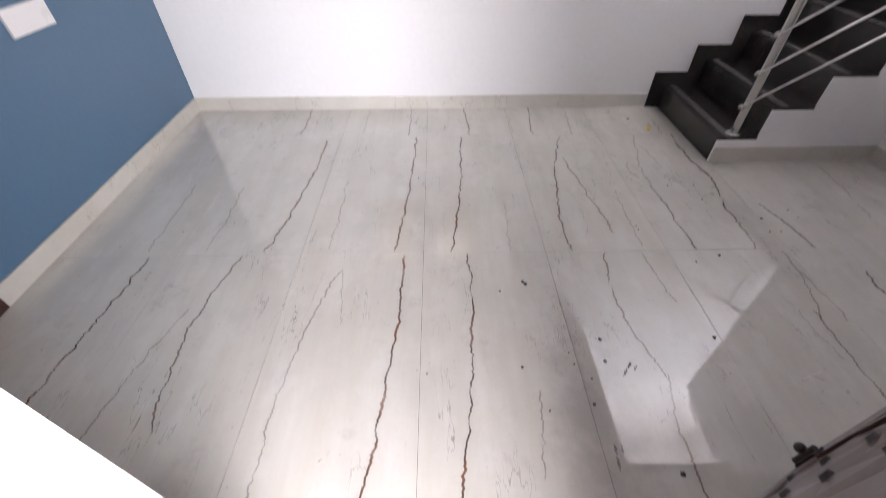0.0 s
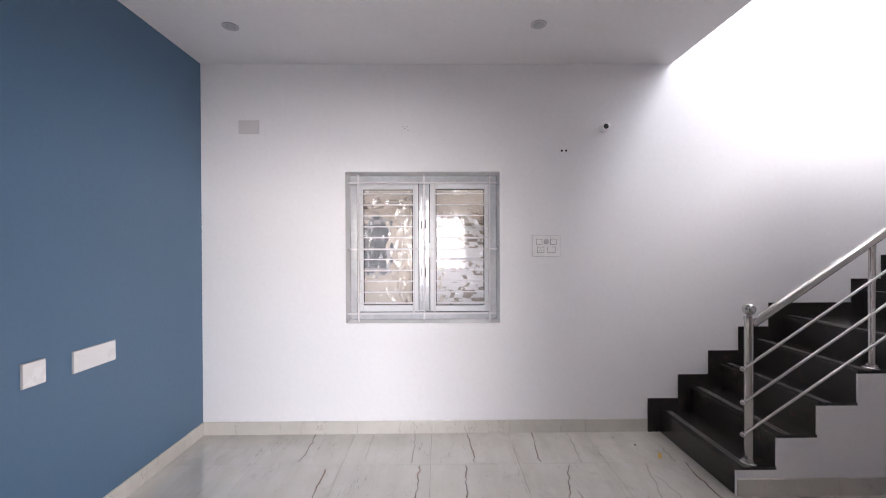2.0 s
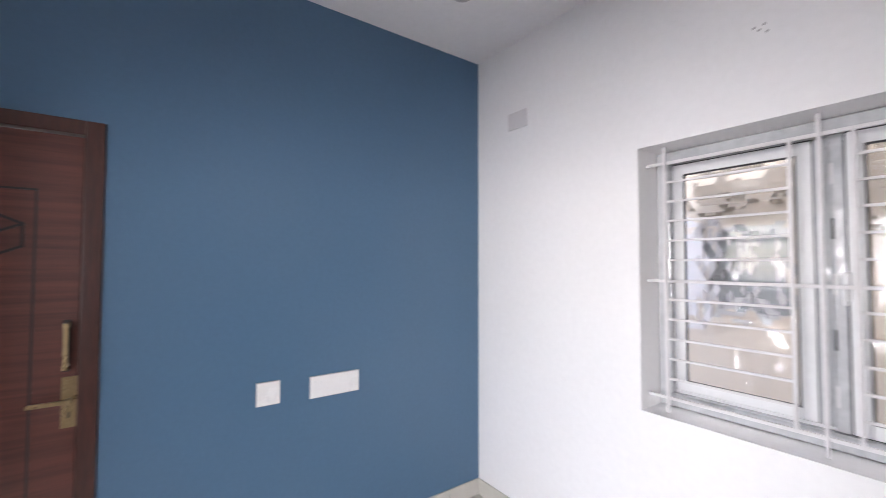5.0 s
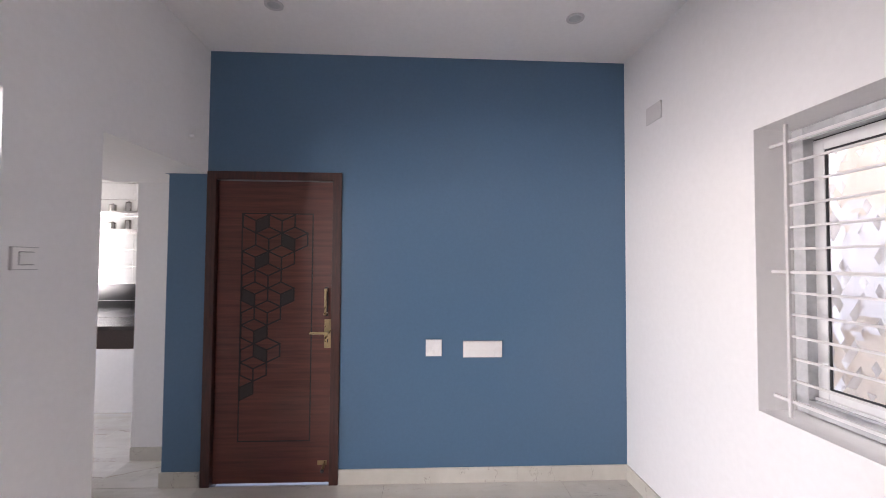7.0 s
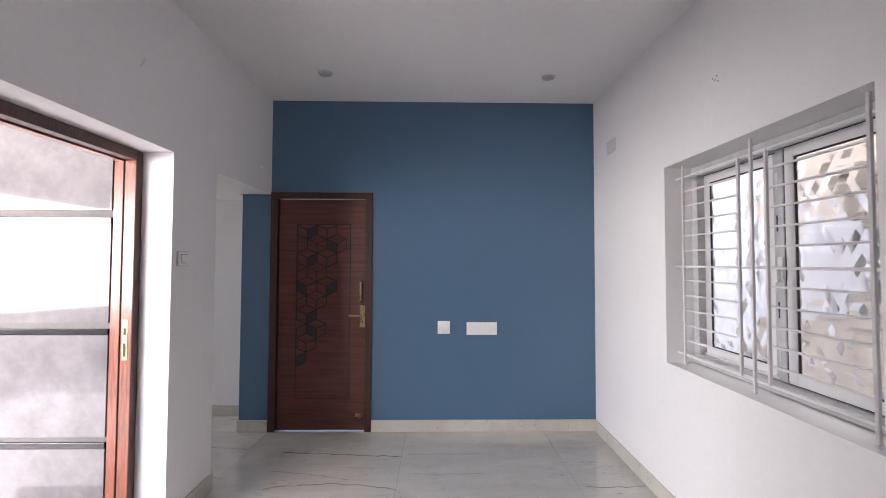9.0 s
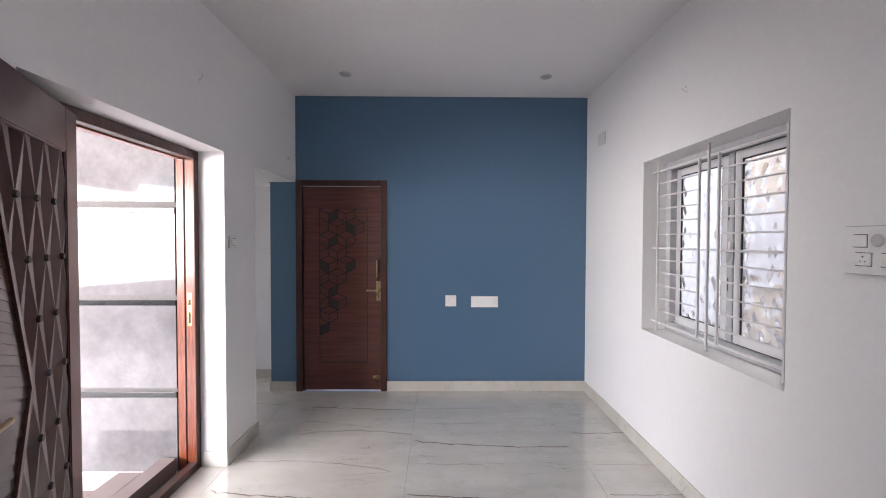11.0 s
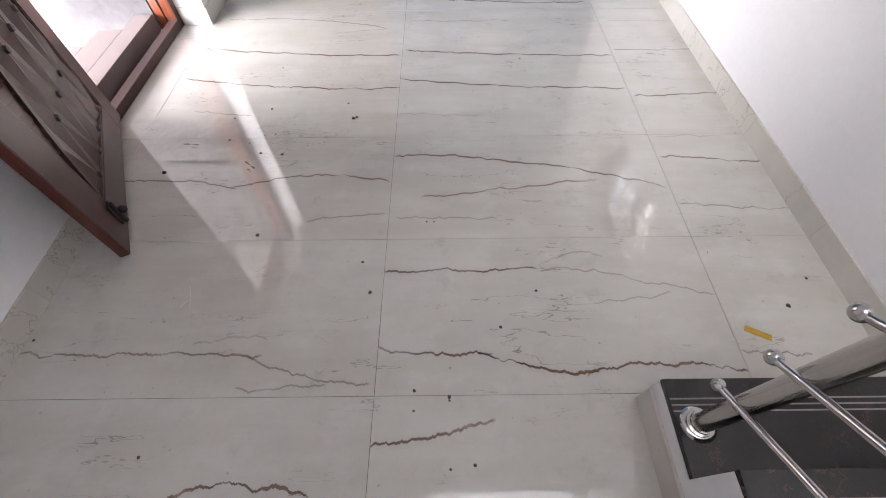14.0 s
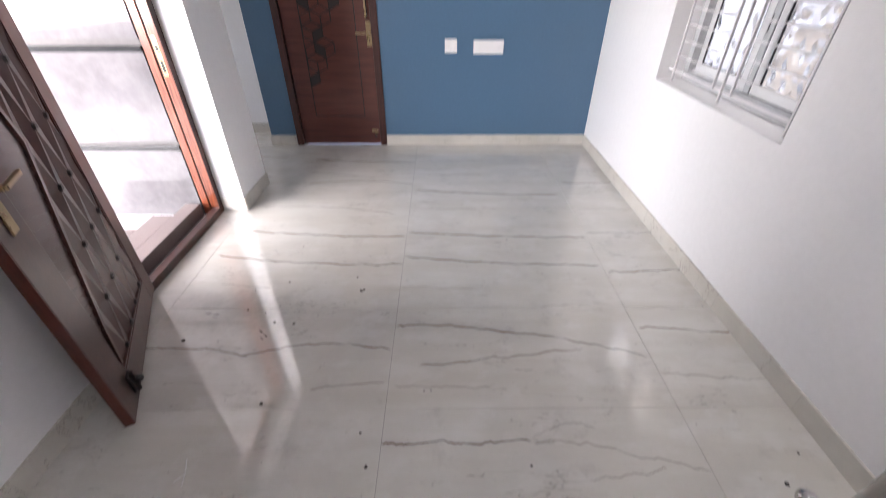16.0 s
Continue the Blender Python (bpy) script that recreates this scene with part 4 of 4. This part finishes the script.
for z in (1.80, 2.00):
    shelf = thing("steel_shelf", pose(-3.84, -1.45, z), "narrow steel wall shelf", "shelf")
    part("board", boxes((0, 0.18, -0.6, 0.5, -0.006, 0.0)), STEEL, shelf)
    part("lip", boxes((0.174, 0.18, -0.6, 0.5, 0.0, 0.02)), STEEL, shelf)
    for y, h, r in ((-0.22, 0.10, 0.035), (-0.05, 0.13, 0.03), (0.1, 0.08, 0.045)):
        pot = thing("steel_container", pose(-3.75, -1.45 + y, z), "small steel container on the kitchen shelf", "container", "kitchen containers")
        part("body", turned([(r, 0), (r * 1.03, h * 0.9), (r * 0.9, h * 0.95)]), STEEL, pot, smooth=40)
        part("lid", turned([(r * 1.05, h * 0.95), (r, h), (0.008, h + 0.004), (0.008, h + 0.016)]), STEEL, pot, smooth=40)

# ---- loose bits on the floor ----
strip = thing("yellow_tape_scrap", pose(1.55, 2.82, 0.0, 0, 0, -27), "scrap of yellow tape lying on the floor", "tape")
part("tape", boxes((-0.011, 0.011, -0.042, 0.042, 0.0005, 0.002)), YELLOW, strip)
SPECKS = [(0.41, 1.32, 0.0040), (0.29, 1.28, 0.0050), (-0.03, 0.88, 0.0035), (0.66, 1.02, 0.0060), (0.56, 0.75, 0.0060), (0.58, 0.85, 0.0040), (0.53, 0.91, 0.0035), (1.38, 1.49, 0.0035), (1.12, 1.02, 0.0035), (1.52, 1.95, 0.0060), (1.38, 2.09, 0.0050), (1.06, 1.72, 0.0035), (1.06, 1.69, 0.0040), (1.25, 1.45, 0.0050), (1.73, 1.66, 0.0050), (1.79, 1.66, 0.0040), (1.76, 1.77, 0.0035), (1.94, 1.84, 0.0050), (1.95, 1.77, 0.0040), (1.45, 2.97, 0.0035), (1.91, 0.87, 0.0050), (1.55, 0.37, 0.0050), (0.52, 0.96, 0.0040), (0.40, 0.73, 0.0040)]
random.seed(11)
for x, y, r in ((0.41, 1.32, 0.009), (1.12, 1.02, 0.008), (0.66, 1.02, 0.007), (1.38, 1.49, 0.007), (0.77, 0.52, 0.009), (1.45, 2.97, 0.008), (1.75, 1.77, 0.006), (1.34, 3.09, 0.005), (0.40, 1.335, 0.007), (0.65, 0.92, 0.007), (0.33, 0.9, 0.006), (-0.1, 2.2, 0.005), *SPECKS):
    crumb = thing("mud_crumb", pose(x, y, 0, 0, 0, random.uniform(0, 180)), "dry brown mud crumb on the floor", "crumb", "mud crumbs")
    bm = bmesh.new()
    bmesh.ops.create_icosphere(bm, subdivisions=2, radius=r)
    for v in bm.verts:
        v.co *= random.uniform(0.7, 1.2)
        v.co.z = max(v.co.z * 0.55 + r * 0.45, 0.0004)
    part("lump", bm, DIRT, crumb)
for x, y, a in ((0.58, 0.54, 20), (0.70, 0.86, -15)):
    smear = thing("muddy_shoe_mark", pose(x, y, 0, 0, 0, a), "faint dried mud shoe mark on the tile", "mud mark", "shoe marks")
    for k in range(7):
        bm = bmesh.new()
        bmesh.ops.create_icosphere(bm, subdivisions=2, radius=0.011)
        for v in bm.verts:
            v.co.x = v.co.x * (0.15 + 0.07 * k % 0.3) + (k * 0.37 % 1) * 0.06
            v.co.y = v.co.y * (0.6 + 0.5 * (k * 0.61 % 1)) + (k * 0.73 % 1) * 0.05 + v.co.x * 0.4
            v.co.z = max(v.co.z, 0.0) * 0.08 + 0.0003
        part("mud_streak", bm, SMUDGE, smear)
flake = thing("paint_thread", pose(1.40, 0.84, 0), "curled white paint thread on the floor", "thread")
for a, b in (((-0.05, -0.01), (0.0, 0.01)), ((0.0, 0.01), (0.03, -0.015)), ((0.0, 0.01), (0.045, 0.02))):
    part("strand", rod((*a, 0.003), (*b, 0.003), 0.0026, sides=8), LINT, flake)

# ---- floor tiles ----
TW, TL = 0.6, 1.2
# veins: x and y of one end, x and y of the other, bow, strength
VEINS = [
    (-0.20, 1.54, -0.13, 2.74, 0.017, 1.0), (0.08, 1.53, 0.18, 2.73, 0.024, 1.0), (0.67, 1.53, 0.88, 2.73, -0.052, 0.9), (0.93, 1.66, 0.83, 2.44, 0.0, 0.7),
    (0.37, 1.54, 0.39, 1.95, 0.002, 0.3), (1.03, 1.56, 1.05, 1.98, -0.003, 0.4), (1.29, 1.53, 1.28, 2.11, 0.007, 0.9), (1.28, 2.11, 1.24, 2.37, -0.04, 0.4),
    (1.28, 2.11, 1.40, 2.74, -0.014, 0.45), (1.42, 2.28, 1.39, 2.58, 0.012, 0.4), (1.59, 1.53, 1.61, 1.92, 0.012, 0.9), (1.60, 1.86, 1.68, 2.26, 0.018, 1.0),
    (1.68, 2.21, 1.68, 2.74, -0.03, 1.0), (1.88, 1.53, 1.82, 1.91, 0.012, 0.9),
]
VEINS += [
    (-0.24, 0.36, -0.15, 1.53, 0.03, 1.0), (0.06, 0.36, 0.16, 1.54, 0.033, 1.0), (0.83, 0.35, 0.87, 0.87, -0.035, 0.7), (0.87, 0.83, 0.84, 1.53, -0.06, 0.8),
    (1.05, 1.20, 1.01, 1.52, -0.008, 0.5), (1.60, 0.34, 1.61, 1.16, 0.001, 0.7), (1.61, 1.10, 1.71, 1.52, 0.02, 0.55), (1.57, 0.91, 1.55, 1.16, -0.015, 0.35),
    (1.72, 1.09, 1.70, 1.38, 0.01, 0.45), (2.01, 0.98, 2.01, 1.38, -0.028, 0.9), (0.34, 0.51, 0.38, 0.81, 0.0, 0.5),
]
VEINS += [
    (-1.46, 0.60, -1.39, 1.54, 0.0, 1.0), (-0.95, 0.66, -0.94, 1.54, -0.06, 0.8), (-1.18, 0.63, -1.06, 1.21, -0.012, 0.5), (-0.56, 0.42, -0.44, 1.44, -0.05, 0.6),
    (-0.40, 1.17, -0.44, 1.42, 0.007, 0.35), (-0.84, 1.55, -0.75, 2.70, 0.035, 1.0), (-0.53, 1.56, -0.53, 2.18, 0.011, 0.45), (-1.42, 1.56, -1.43, 2.17, 0.002, 0.4),
    (-1.13, 1.56, -1.14, 2.13, 0.009, 0.45), (-0.95, 2.78, -0.96, 3.20, 0.001, 0.8), (-0.51, 2.78, -0.51, 3.20, 0.0, 0.35),
]
VEINS += [
    (-0.19, 2.75, -0.18, 3.20, 0.003, 0.8), (0.25, 2.75, 0.23, 3.20, -0.002, 0.9), (0.70, 2.75, 0.74, 3.20, -0.008, 0.8), (0.97, 2.74, 1.01, 3.20, 0.003, 0.5),
    (0.55, 2.77, 0.56, 3.08, 0.0, 0.3), (1.61, 2.74, 1.63, 2.97, 0.002, 0.6), (2.30, 1.6, 2.42, 2.3, 0.02, 0.5), (2.2, 0.4, 2.1, 1.1, 0.02, 0.6),
]
random.seed(3)
shapes = {}
for rx0, rx1, ry0, ry1 in ((W, E, S, N), (-0.51, 0.80, 0.168, S), (W, -0.954, -0.37, S), (-2.23, W, -0.37, 0.085), (-3.22, -0.954, -3.2, -0.37)):
    for row in range(-4, 3):
        y0, y1 = max(0.335 + TL * row, ry0), min(0.335 + TL * (row + 1), ry1)
        for col in range(-3, 10):
            x0, x1 = max(1.7445 - TW * (col + 1), rx0), min(1.7445 - TW * col, rx1)
            if x1 - x0 < 0.02 or y1 - y0 < 0.02:
                continue
            size = (round(x1 - x0, 3), round(y1 - y0, 3))
            if size not in shapes:
                shapes[size] = mesh("tile", boxes((-size[0] / 2 + 0.0006, size[0] / 2 - 0.0006, -size[1] / 2 + 0.0006, size[1] / 2 - 0.0006, -0.009, 0.0), bevel=0.0008), TILE)
            tile = new("tile", shapes[size])
            tile.parent = floor
            cx, cy = (x0 + x1) / 2, (y0 + y1) / 2
            tile.location = (cx, cy, 0)
            veins = [v for v in VEINS if x0 <= (v[0] + v[2]) / 2 + v[4] < x1 and y0 <= (v[1] + v[3]) / 2 < y1]
            if not veins and (cx < -1.0 and cy < 0.3):
                veins = [(cx + random.uniform(-0.2, 0.2), y0, cx + random.uniform(-0.2, 0.2), y1, 0.0, 0.6)]
            for k, letter in enumerate("abcdefg"):
                xa, ya, xb, yb, bow, power = veins[k] if k < len(veins) else (9.0, 0.0, 9.0, 1.0, 0.0, 0.0)
                tile["vein_" + letter] = [(xa + xb) / 2 - cx, (xb - xa) / 2, float(power)]
                tile["span_" + letter] = [(ya + yb) / 2 - cy, (yb - ya) / 2, float(bow)]
